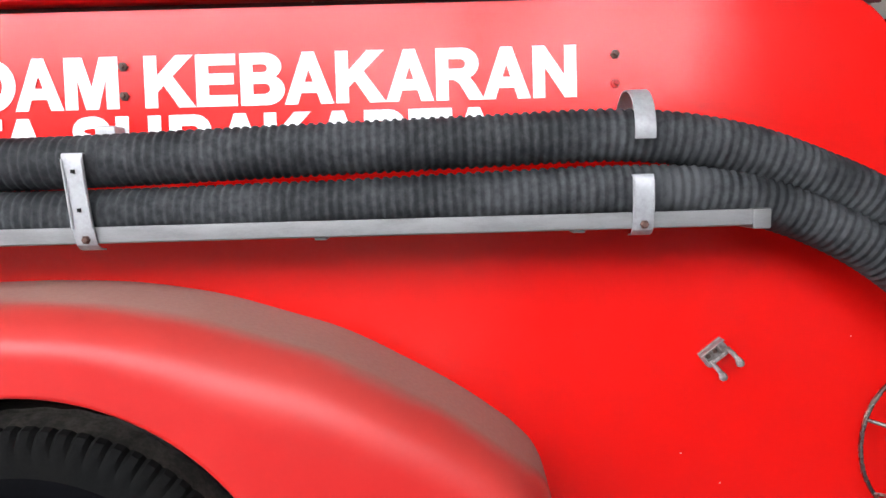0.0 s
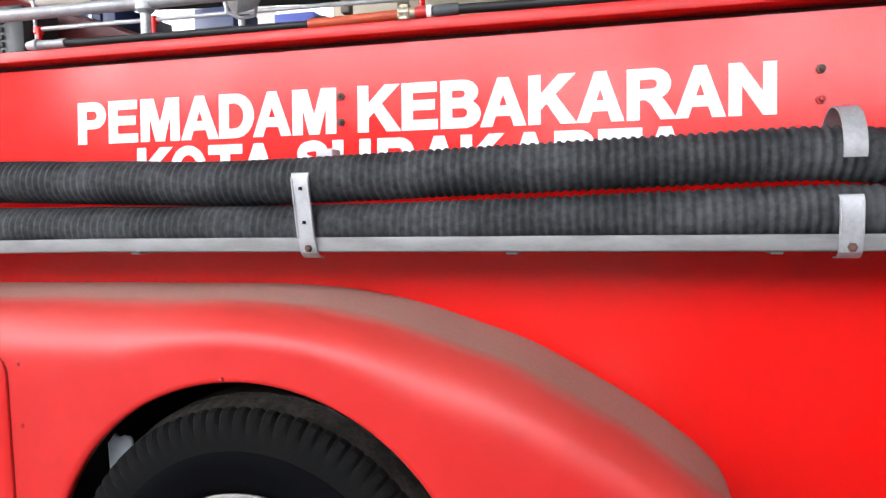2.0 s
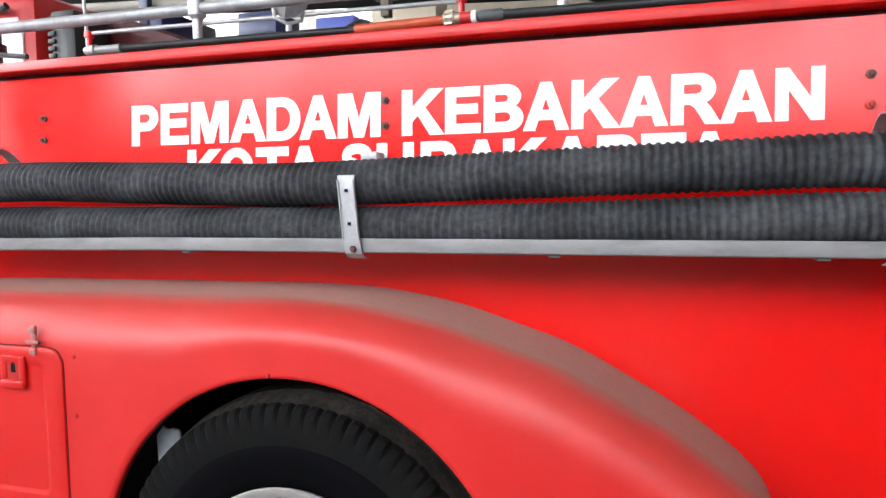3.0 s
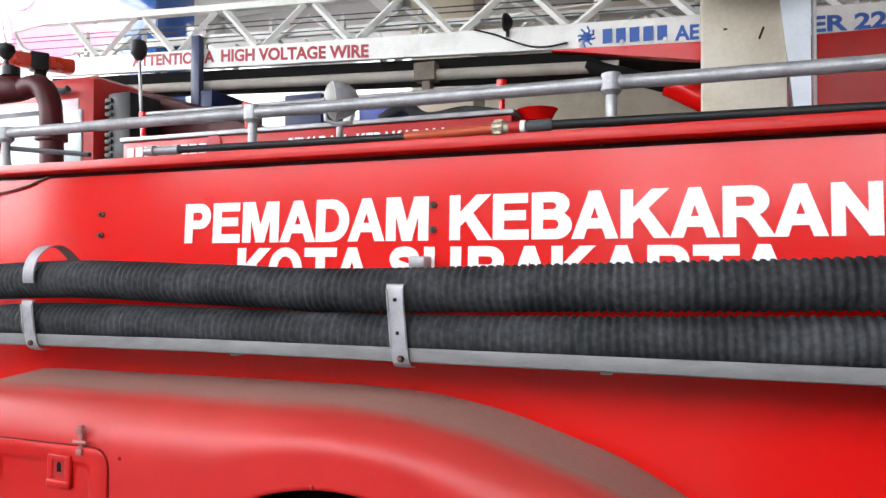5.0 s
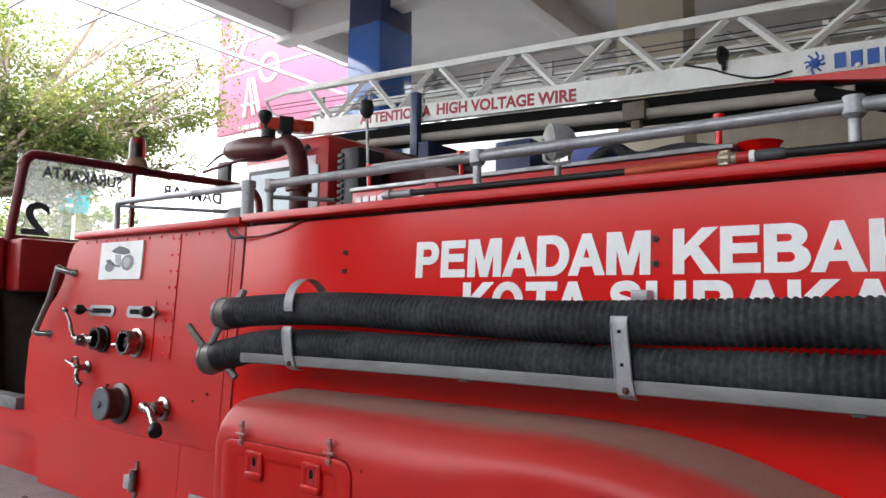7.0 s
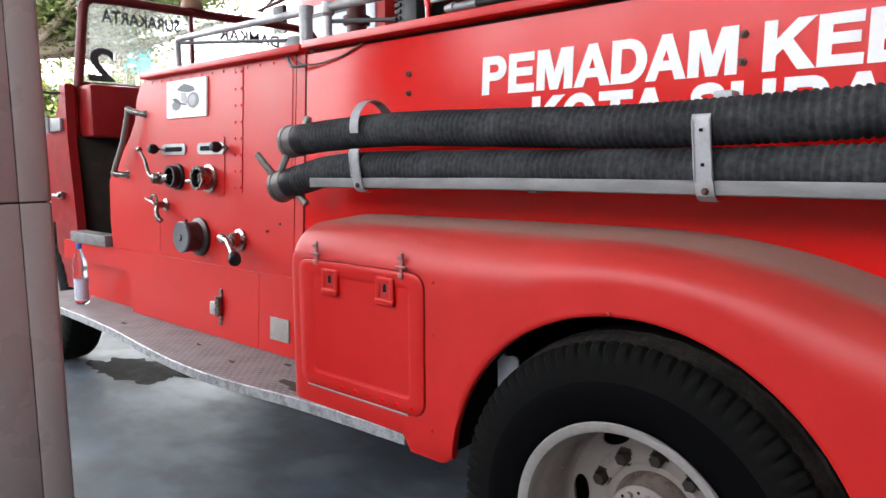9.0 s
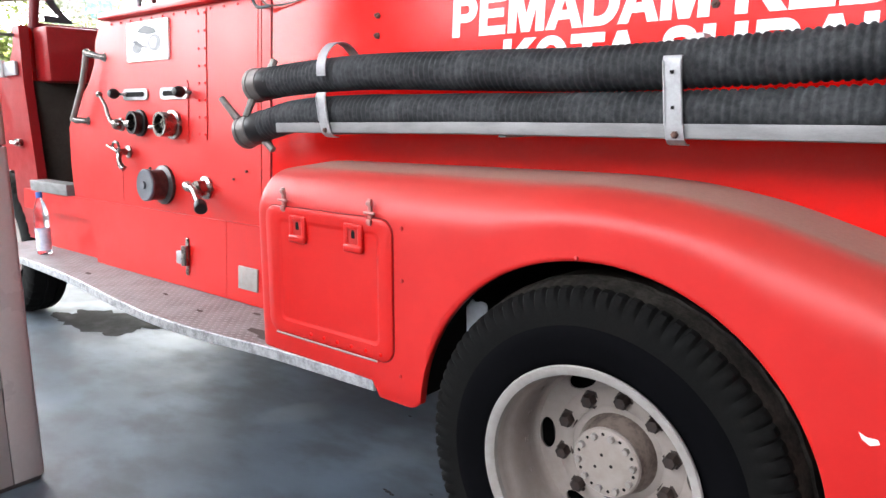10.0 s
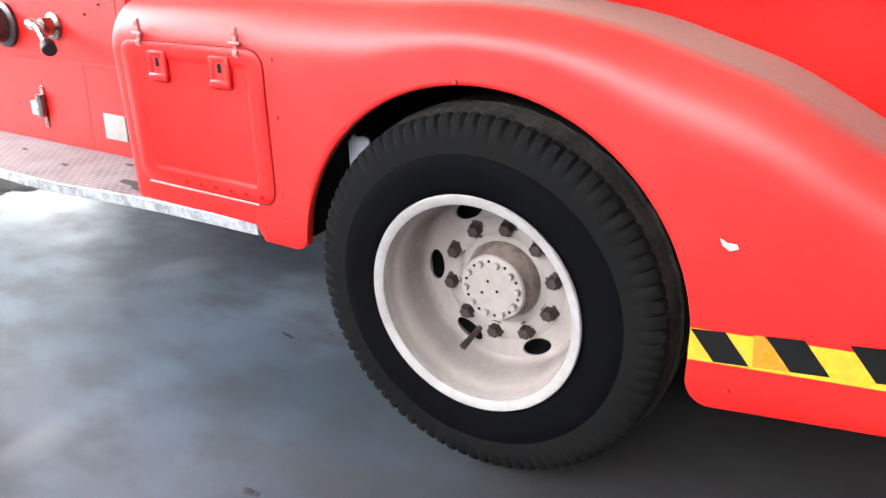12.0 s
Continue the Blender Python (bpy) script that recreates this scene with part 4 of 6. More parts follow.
def wheel(cx, y0, cz, R, parent, label):
    hub = part("wheel", Geo().lathe([(0.290, 0.006), (0.285, 0.020), (0.284, 0.045), (0.279, 0.050), (0.276, 0.10), (0.270, 0.172), (0.266, 0.24)],
                                   (cx, y0, cz), (0, 1, 0), 72), CREAM, parent, label, angle=50)
    part("rim_lip", Geo().lathe([(0.300, 0.012), (0.314, -0.006), (0.320, -0.012), (0.317, -0.018), (0.308, -0.018), (0.291, -0.008), (0.289, 0.0065)], (cx, y0, cz), (0, 1, 0), 72), RIM_LIP, hub, "pale rolled rim edge", angle=50)
    part("tyre", tyre_geo(cx, y0, cz, R, band=(0, 9)), RUBBER, hub, "black tyre with lugged shoulders", angle=30)
    part("tread", tyre_geo(cx, y0, cz, R, band=(9, 22)), TREAD_DUST, hub, "dusty grooved tread", angle=50)
    part("sidewall", Geo().lathe([(0.309, 0.012), (0.322, -0.0055), (0.345, -0.0115), (0.385, -0.0165), (0.418, -0.0172), (0.429, -0.012)], (cx, y0, cz), (0, 1, 0), 96), SIDEWALL, hub, "smooth dark sidewall", angle=60)
    # pierced disc
    cu = bpy.data.curves.new("disc", "CURVE")
    cu.dimensions, cu.fill_mode, cu.extrude = "2D", "BOTH", 0.004

    def loop(points):
        s = cu.splines.new("POLY")
        s.points.add(len(points) - 1)
        for q, (u, w) in zip(s.points, points):
            q.co = (u, w, 0, 1)
        s.use_cyclic_u = True

    loop([(0.2705 * math.cos(a), 0.270 * math.sin(a)) for a in np.linspace(0, 2 * math.pi, 73)[:-1]])
    for k in range(6):
        t = radians(121 + 60 * k)
        pts = []
        for a in np.linspace(0, 2 * math.pi, 25)[:-1]:
            u, w = 0.229 + 0.027 * math.cos(a), 0.050 * math.sin(a)
            pts.append((u * math.cos(t) - w * math.sin(t), u * math.sin(t) + w * math.cos(t)))
        loop(pts)
    tmp = new("disc", cu)
    bpy.context.view_layer.update()
    me = bpy.data.meshes.new_from_object(tmp.evaluated_get(bpy.context.evaluated_depsgraph_get()))
    g = Geo()
    for p in me.vertices:
        g.v.append((cx + p.co.x, y0 + 0.198 - p.co.z, cz + p.co.y))
    g.f = [tuple(f.vertices) for f in me.polygons]
    bpy.data.objects.remove(tmp)
    bpy.data.curves.remove(cu)
    bpy.data.meshes.remove(me)
    part("disc", g, CREAM, hub, "pierced dusty cream disc", angle=60)
    part("disc_fillet", Geo().lathe([(0.2705, 0.150), (0.2700, 0.172), (0.2660, 0.186), (0.2580, 0.1935)], (cx, y0, cz), (0, 1, 0), 64), CREAM, hub, angle=60)
    part("disc_cone", Geo().lathe([(0.198, 0.1945), (0.190, 0.191), (0.172, 0.1865), (0.150, 0.184), (0.140, 0.190)], (cx, y0, cz), (0, 1, 0), 64), CREAM, hub, "raised middle of the disc", angle=60)
    part("backing", Geo().lathe([(0.0, 0.285), (0.264, 0.285), (0.264, 0.22)], (cx, y0, cz), (0, 1, 0), 32), HOLLOW, hub)
    part("hub_barrel", Geo().lathe([(0.142, 0.216), (0.138, 0.204), (0.122, 0.198), (0.114, 0.18), (0.108, 0.15), (0.101, 0.133), (0.0, 0.133)], (cx, y0, cz), (0, 1, 0), 48), HUB_DIRT, hub, "brown greasy hub")
    part("hub_cap", Geo().lathe([(0.099, 0.138), (0.1015, 0.124), (0.097, 0.119), (0.03, 0.116), (0.0, 0.116)], (cx, y0, cz), (0, 1, 0), 40), CREAM, hub, "round bolted hub cap")
    part("hub_ring", Geo().lathe([(0.138, 0.206), (0.146, 0.203), (0.149, 0.208), (0.149, 0.216)], (cx, y0, cz), (0, 1, 0), 48), NUT, hub, "dark greasy edge round the hub")
    nut = mesh_of("lug_nut", Geo().lathe([(0.0, -0.030), (0.017, -0.030), (0.021, -0.023), (0.021, 0.0), (0.029, 0.0), (0.029, 0.005)], (0, 0, 0), (0, 1, 0), 6), NUT)
    small = mesh_of("hub_bolt", Geo().lathe([(0.0, -0.013), (0.008, -0.013), (0.0105, -0.009), (0.0105, 0.0)], (0, 0, 0), (0, 1, 0), 6), RIM_LIP)
    rivet = mesh_of("rivet", Geo().lathe([(0.0, -0.006), (0.006, -0.004), (0.008, 0.0)], (0, 0, 0), (0, 1, 0), 8), CREAM)
    for k in range(10):
        t = radians(121 + 36 * k)
        piece("lug_nut", nut, hub, (cx + 0.168 * math.cos(t), y0 + 0.186, cz + 0.168 * math.sin(t)))
    for k in range(10):
        t = radians(8 + 36 * k)
        piece("hub_bolt", small, hub, (cx + 0.083 * math.cos(t), y0 + 0.119, cz + 0.079 * math.sin(t)))
    dot = mesh_of("hole", Geo().lathe([(0.0, -0.0006), (0.0045, -0.0006), (0.0050, 0.0)], (0, 0, 0), (0, 1, 0), 8), HOLLOW)
    for k in range(10):
        t = radians(26 + 36 * k)
        piece("hole", dot, hub, (cx + 0.084 * math.cos(t), y0 + 0.1183, cz + 0.084 * math.sin(t)))
    for u, w in ((-0.012, 0.022), (0.018, -0.004), (-0.030, -0.018)):
        piece("hole", dot, hub, (cx + u, y0 + 0.1158, cz + w))
    for k in range(18):
        t = radians(4 + 20 * k)
        piece("rivet", rivet, hub, (cx + 0.2715 * math.cos(t), y0 + 0.140, cz + 0.2715 * math.sin(t)), Matrix.Rotation(-t, 4, "Y") @ Matrix.Rotation(radians(90), 4, "Z"))
    return hub


rear_wheel = wheel(-0.907, -0.262, 0.4645, 0.542, truck, "cream truck wheel with a deep dish")
part("valve_stem", Geo().tube([(-0.978, -0.05, 0.287), (-0.990, -0.11, 0.262), (-0.997, -0.15, 0.247)], [0.009, 0.009, 0.012], 8), NUT, rear_wheel, "dark valve stem")
part("inner_tyre", tyre_geo(-0.907, 0.03, 0.4645, 0.542, 40), RUBBER, truck, "inner twin tyre", angle=30)
part("axle", Geo().cyl((-0.905, 0.0, 0.49), (-0.905, 2.2, 0.49), 0.09), HOLLOW, truck)
front_wheel = part("front_wheel", tyre_geo(-5.93, 0.10, 0.4645, 0.542, 40), RUBBER, truck, "front tyre in shadow", angle=30)
part("rim", Geo().lathe([(0.29, 0.015), (0.27, 0.03), (0.24, 0.06), (0.0, 0.06)], (-5.93, 0.10, 0.478), (0, 1, 0), 40), CREAM, front_wheel)

# Unseen parts, added to keep light from reaching under the truck.
for cx in (-0.907, -5.93):
    part("far_wheel", tyre_geo(cx, 2.12, 0.4645, 0.542, 40), RUBBER, truck, "unseen far-side tyre, added to block light", angle=30)
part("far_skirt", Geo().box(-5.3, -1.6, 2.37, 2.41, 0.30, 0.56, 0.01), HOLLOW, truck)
part("tail_box", Geo().box(-0.25, 1.15, 0.30, 2.2, 0.12, 0.60, 0.05), HOLLOW, truck, "unseen box added to darken the floor below it")
part("light_blocker", Geo().box(-3.6, -1.7, 0.80, 1.55, 0.22, 0.62, 0.06), HOLLOW, truck, "unseen box added to block light between the beams")

# ---- running board ----
plan = [(-1.69, -0.263), (-2.25, -0.286), (-2.66, -0.332), (-3.0, -0.337), (-3.35, -0.310), (-3.92, -0.245), (-4.35, -0.215), (-5.35, -0.175), (-5.35, 0.16), (-1.69, 0.05)]
n = len(plan)
board = part("running_board", Geo().add([(x, y, 0.556) for x, y in plan] + [(x, y, 0.549) for x, y in plan],
             [tuple(range(n)), tuple(range(2 * n - 1, n - 1, -1))] + [(i, i + n, (i + 1) % n + n, (i + 1) % n) for i in range(n)]), TREAD, truck, "worn diamond tread plate running board")
edge = line([(x, y, 0) for x, y in plan[:8]], 4)
lip = [[(p.x, p.y - 0.002, 0.557), (p.x, p.y - 0.006, 0.554), (p.x, p.y - 0.007, 0.552 - 0.036), (p.x, p.y - 0.003, 0.513), (p.x, p.y + 0.006, 0.51), (p.x, p.y + 0.012, 0.549)] for p in edge]
part("board_edge", Geo().grid(lip), surface("edge_tread", (0.46, 0.47, 0.48), (0.20, 0.20, 0.20), 0.45, metal=0.4, scale=30.0, fine=110.0, amount=0.9, bump=0.9, depth=0.004), board, "bright folded tread plate edge")
crumbs = Geo()
for x, y, s in ((-2.42, -0.20, 0.035), (-2.36, -0.21, 0.03), (-2.33, -0.235, 0.022), (-2.86, -0.18, 0.016), (-3.25, -0.12, 0.014), (-2.62, -0.05, 0.018), (-4.0, -0.15, 0.02)):
    crumbs.add([(x + s * math.cos(a) * 1.5, y + s * 0.7 * math.sin(a), 0.558 + 0.004 * (k % 2)) for k, a in enumerate(np.linspace(0, 2 * math.pi, 8)[:-1])], [tuple(range(7))])
whole("dirt_crumbs", crumbs, surface("dirt", (0.05, 0.04, 0.035), (0.09, 0.07, 0.06), 0.9), "dark crumbs of dirt on the running board", "dirt", kind="stuff")

bits = Geo()
for x, y, s in ((-1.920, 0.035, 0.011), (-1.894, 0.029, 0.009), (-1.940, 0.039, 0.007), (-2.325, 0.627, 0.008), (-1.770, 0.128, 0.006), (-1.400, -0.693, 0.016), (-1.376, -0.690, 0.012)):
    ring = [(x + s * (1.5 + 0.6 * noise.noise((9 * x, 5 * y, k))) * math.cos(a), y + s * 0.8 * math.sin(a), -0.0758) for k, a in enumerate(np.linspace(0, 2 * math.pi, 8)[:-1])]
    bits.add(ring + [(x, y, -0.0758 + 0.5 * s)], [(k, (k + 1) % 7, 7) for k in range(7)])
whole("floor_debris", bits, surface("floor_dirt", (0.02, 0.017, 0.015), (0.045, 0.036, 0.03), 0.9), "small dark crumbs of dirt on the concrete floor", "dirt", kind="stuff")

# ---- pump panel ----
front = [(-4.10, 1.93), (-4.17, 1.90), (-4.215, 1.83), (-4.24, 1.70), (-4.31, 1.60), (-4.44, 1.50), (-4.54, 1.41), (-4.585, 1.34), (-4.575, 1.1), (-4.54, 0.93)]
part("pump_panel", Geo().plate([(-2.70, 0.93), (-2.70, 1.93)] + front, 0.0, 0.03), RED_SATIN, truck, "red pump panel with controls", lean=True)
part("seam", Geo().box(-2.695, -2.625, 0.002, 0.02, 0.95, 1.93), DARK_RED, truck, "dark joint between the body sections", lean=True)
part("joint_strip", Geo().box(-2.690, -2.630, -0.003, 0.005, 0.95, 1.93), RED_SATIN, truck, lean=True)
part("lower_panel", Geo().plate([(-2.35, 0.56), (-2.35, 0.932), (-2.949, 0.930), (-2.949, 0.56)], -0.010, 0.02), RED_SATIN, truck, "red lower skirt sheet", lean=True)
part("lower_panel", Geo().plate([(-2.953, 0.56), (-2.953, 0.930), (-4.16, 0.930), (-4.16, 0.56)], -0.010, 0.02), RED_SATIN, truck, "red lower skirt sheet", lean=True)
part("step_panel", Geo().plate([(-4.16, 0.56), (-4.16, 0.928), (-5.30, 0.928), (-5.30, 0.56)], 0.055, 0.075), RED_SATIN, truck, "red skirt sheet under the cab", lean=True)
part("sill_fold", Geo().plate([(-5.30, 0.80), (-4.38, 0.80), (-4.30, 0.76), (-4.26, 0.56), (-4.16, 0.56), (-4.16, 0.928), (-5.30, 0.928)], -0.006, 0.03), RED_SATIN, truck, "red fold overhanging the recessed skirt", lean=True)
part("strap", Geo().box(-3.182, -3.112, -0.004, 0.004, 1.305, 1.91), RED_SATIN, truck, "riveted red strap", lean=True)
part("sub_plate", Geo().plate(rounded(-4.09, -3.27, 1.285, 1.588, 0.02), -0.004, 0.002), RED_SATIN, truck, "raised red control plate", lean=True)
part("hatch_plate", Geo().box(-3.09, -2.72, -0.003, 0.002, 1.30, 1.90), RED_SATIN, truck, lean=True)
stud = mesh_of("rivet", Geo().lathe([(0.0, -0.005), (0.005, -0.004), (0.007, 0.0)], (0, 0, 0), (0, 1, 0), 8), RED)
for k in range(8):
    for x in (-3.172, -3.122):
        piece("rivet", stud, truck, on_flank(x, 1.33 + 0.08 * k, 0.004), LEAN)
for k in range(13):
    piece("rivet", stud, truck, on_flank(-4.02 + 0.105 * k, 1.905, 0.002), LEAN)
for k in range(6):
    piece("rivet", stud, truck, (-1.98 + 0.068 * k, -0.2825, 0.656), Matrix.Identity(4))
for x, z in ((-2.90, 1.13), (-2.80, 1.17), (-2.925, 0.90), (-2.93, 0.80), (-2.93, 0.70), (-2.93, 0.61)):
    piece("rivet", bolt_mesh, truck, on_flank(x, z, -0.009), LEAN)

plate = part("picture_plate", Geo().plate(rounded(-3.842, -3.432, 1.694, 1.895, 0.008), -0.010, 0.0), WHITE, truck, "white metal plate with a dark drawing", lean=True)
PRINT = surface("grey_print", (0.15, 0.15, 0.16), (0.08, 0.08, 0.09), 0.5, scale=40.0)
PRINT_PALE = surface("pale_print", (0.38, 0.37, 0.39), (0.26, 0.255, 0.27), 0.5, scale=40.0)


def printed(points, depth, material, label):
    """A printed patch; points run from 0 to 1 across and up the plate."""
    part("drawing", Geo().plate([(-3.842 + 0.410 * u, 1.694 + 0.201 * w) for u, w in points], -0.0102 - depth, -0.0101), material, plate, label, lean=True)


printed(arc(0.685, 0.433, 0.145, 0.205, 0, 350, 28), 0.0008, PRINT, "grey printed wheel")
printed(arc(0.665, 0.440, 0.085, 0.140, 0, 350, 24), 0.0014, PRINT_PALE, "pale printed hub")
printed([(0.37, 0.66), (0.51, 0.65), (0.54, 0.36), (0.48, 0.33), (0.39, 0.46)], 0.0008, PRINT_PALE, "pale printed body")
printed(arc(0.260, 0.335, 0.115, 0.130, 0, 350, 24), 0.0008, PRINT, "grey printed wheel")
printed([(0.145, 0.51), (0.25, 0.535), (0.39, 0.395), (0.53, 0.335), (0.505, 0.315), (0.34, 0.355), (0.225, 0.435)], 0.0014, GREY_INK, "dark printed mudguard")
printed([(0.27, 0.745), (0.37, 0.845), (0.43, 0.86), (0.45, 0.90), (0.48, 0.865), (0.52, 0.865), (0.69, 0.78), (0.73, 0.675), (0.58, 0.645), (0.39, 0.69)], 0.0014, GREY_INK, "dark printed hood")

for x0, x1 in ((-3.895, -3.640), (-3.518, -3.262)):
    slot = part("slot_plate", Geo().plate(rounded(x0, x1, 1.497, 1.556, 0.026), -0.012, -0.002), STEEL, truck, "dull metal slotted guide", lean=True)
    part("slot", Geo().plate(rounded(x0 + 0.03, x1 - 0.03, 1.514, 1.539, 0.012), -0.0135, -0.0115), HOLLOW, slot, lean=True)


def lever(x, z, out, dx, name="control_knob"):
    k = part(name, Geo().lathe([(0.0, -0.03), (0.018, -0.026), (0.028, -0.008), (0.028, 0.008), (0.018, 0.024), (0.009, 0.03)], (x, -out, z), (0, 1, 0), 16), BLACK, truck, "black ball knob on a rod", lean=True)
    part("rod", Geo().cyl((x, -out + 0.02, z), (x + dx, -0.008, z), 0.008, seg=8), CHROME, k, lean=True)


lever(-3.90, 1.528, 0.06, 0.05)
lever(-3.265, 1.528, 0.055, 0.03)


def outlet(x, z, r, length, name, body, label):
    o = part(name, Geo().lathe([(r * 1.25, 0.0), (r * 1.25, -0.018), (r * 1.02, -0.022), (r * 0.98, -length * 0.6), (r * 1.06, -length * 0.62), (r * 1.06, -length), (r * 0.82, -length), (r * 0.80, -length * 0.4)], (x, 0, z), (0, 1, 0), 32),
             body, truck, label, lean=True)
    part("bore", Geo().lathe([(0.0, -length * 0.42), (r * 0.81, -length * 0.42)], (x, 0, z), (0, 1, 0), 24), HOLLOW, o, lean=True)
    return o


cap1 = outlet(-3.725, 1.378, 0.056, 0.06, "hose_outlet", BLACK, "black outlet with a chromed crank")
part("crank", Geo().lathe([(0.0, -0.104), (0.020, -0.100), (0.030, -0.085), (0.028, -0.066), (0.036, -0.060), (0.036, -0.050), (0.020, -0.045)], (-3.835, 0, 1.366), (0, 1, 0), 18)
     .tube(line([(-3.838, -0.088, 1.370), (-3.868, -0.094, 1.384), (-3.895, -0.098, 1.420), (-3.915, -0.100, 1.466), (-3.962, -0.105, 1.516)], 5), [0.014] * 6 + [0.011] * 8 + [0.009] * 7, 10)
     .lathe([(0.0, -0.017), (0.012, -0.013), (0.017, 0.0), (0.012, 0.013), (0.0, 0.017)], (-3.967, -0.105, 1.521), (0, 1, 0), 12).cyl((-3.835, -0.055, 1.366), (-3.745, -0.045, 1.374), 0.018, 0.022, seg=12), CHROME, cap1, "chromed crank handle", lean=True)
cap2 = outlet(-3.40, 1.372, 0.058, 0.085, "hose_outlet", CHROME, "chromed outlet with a dark bore")
part("pin", Geo().cyl((-3.455, -0.065, 1.36), (-3.515, -0.07, 1.355), 0.010, seg=8), CHROME, cap2, lean=True)
part("valve", Geo().lathe([(0.0, -0.006), (0.03, -0.006), (0.03, 0.004)], (-3.40, -0.058, 1.372), (0, 1, 0), 16), CHROME, cap2, lean=True)

tap = part("tap", Geo().lathe([(0.034, 0.0), (0.034, -0.008), (0.018, -0.014), (0.016, -0.05), (0.022, -0.052), (0.022, -0.064), (0.0, -0.066)], (-3.865, 0, 1.222), (0, 1, 0), 16), CHROME, truck, "small chromed tap with a curled wing handle", lean=True)
part("spout", Geo().tube(line([(-3.865, -0.05, 1.222), (-3.858, -0.062, 1.185), (-3.845, -0.060, 1.150), (-3.825, -0.050, 1.132)], 5), [0.013] * 8 + [0.014, 0.015] + [0.016] * 6, 10), CHROME, tap, lean=True)
part("wing", Geo().tube(line([(-3.880, -0.064, 1.228), (-3.905, -0.070, 1.248), (-3.885, -0.072, 1.272), (-3.850, -0.070, 1.268), (-3.842, -0.066, 1.240), (-3.860, -0.064, 1.225)], 4), 0.0075, 8), CHROME, tap, "curled wing of the handle", lean=True)
part("wing", Geo().tube(line([(-3.868, -0.066, 1.222), (-3.905, -0.070, 1.236), (-3.960, -0.074, 1.252)], 4), [0.008] * 5 + [0.006, 0.006, 0.0075, 0.009], 8), CHROME, tap, lean=True)
part("drip_line", Geo().box(-3.943, -3.937, -0.002, 0.003, 0.955, 1.13), RED_OLD, truck, lean=True)

suction = part("suction_inlet", Geo().lathe([(0.100, 0.0), (0.100, -0.016), (0.086, -0.022), (0.078, -0.026), (0.075, -0.085), (0.081, -0.088), (0.081, -0.10)], (-3.502, 0, 1.066), (0, 1, 0), 40),
               surface("dark_cast", (0.045, 0.04, 0.04), (0.10, 0.085, 0.08), 0.4, metal=0.6, scale=30.0), truck, "dark cast suction inlet", lean=True)
part("inlet_cap", Geo().lathe([(0.080, -0.098), (0.082, -0.108), (0.076, -0.114), (0.050, -0.1125), (0.020, -0.114), (0.016, -0.122), (0.0, -0.123)], (-3.502, 0, 1.066), (0, 1, 0), 40), surface("cap_paint", (0.085, 0.095, 0.112), (0.15, 0.155, 0.165), 0.45, scale=25.0, amount=0.7), suction, "grey screw cap", lean=True)
part("chain", Geo().tube([(-3.625, -0.012, 1.11), (-3.63, -0.02, 1.13), (-3.62, -0.012, 1.15)], 0.008, 6), RUST, suction, lean=True)

drain = part("drain_valve", Geo().lathe([(0.055, 0.0), (0.055, -0.012), (0.038, -0.02), (0.034, -0.06), (0.0, -0.06)], (-3.125, 0, 1.075), (0, 1, 0), 24), CHROME, truck, "chromed lever valve", lean=True)
part("pipe", Geo().tube(line([(-3.185, -0.062, 1.078), (-3.12, -0.075, 1.068), (-3.05, -0.10, 1.040), (-2.985, -0.125, 1.010)], 4), [0.024, 0.026, 0.021, 0.019] + [0.020] * 9, 12)
     .lathe([(0.0, -0.026), (0.020, -0.018), (0.026, 0.0), (0.020, 0.018), (0.0, 0.026)], (-3.19, -0.062, 1.080), (1, 0, -0.2), 12), CHROME, drain, lean=True)
part("rubber_end", Geo().lathe([(0.020, -0.004), (0.029, 0.0), (0.030, 0.040), (0.026, 0.046), (0.0, 0.046)], (-2.985, -0.125, 1.010), (0.055, -0.028, -0.027), 16), BLACK, drain, "black rubber end", lean=True)

grip = part("grab_handle", Geo().tube(line([(-4.215, -0.055, 1.75), (-4.225, -0.06, 1.68), (-4.27, -0.06, 1.57), (-4.36, -0.06, 1.44), (-4.40, -0.055, 1.385)], 5), 0.0165, 12), surface("grip_grey", (0.17, 0.145, 0.13), (0.26, 0.225, 0.20), 0.5), truck, "grey curved grab handle", lean=True)
for x, z, x2, z2 in ((-4.215, 1.75, -4.115, 1.735), (-4.40, 1.385, -4.335, 1.385)):
    part("socket", Geo().tube([(x, -0.055, z + 0.012), (x + 0.03, -0.05, z), (x2, -0.012, z2), (x2, 0.0, z2)], [0.022, 0.02, 0.016, 0.026], 10), CHROME, grip, "chromed handle socket", lean=True)

latch = part("latch", Geo().cyl((-3.28, -0.026, 0.675), (-3.28, -0.026, 0.775), 0.020, seg=12).box(-3.293, -3.267, -0.018, -0.009, 0.625, 0.815, 0.003), CHROME, truck, "chromed spring latch", lean=True)
part("bolt_head", Geo().box(-3.345, -3.295, -0.04, -0.012, 0.68, 0.745, 0.006), ALU_PAINT, latch, lean=True)
part("data_plate", Geo().box(-2.846, -2.703, -0.020, -0.009, 0.628, 0.735, 0.003), RIM_LIP, truck, "blank grey metal plate", lean=True)
part("wire", Geo().tube(line([(-2.70, -0.012, 1.925), (-2.62, -0.03, 1.875), (-2.52, -0.015, 1.87), (-2.38, -0.008, 1.89), (-2.26, -0.006, 1.925)], 5), 0.004, 6), surface("old_wire", (0.12, 0.04, 0.03), (0.2, 0.08, 0.06), 0.7), truck, "loose hanging wire", lean=True)
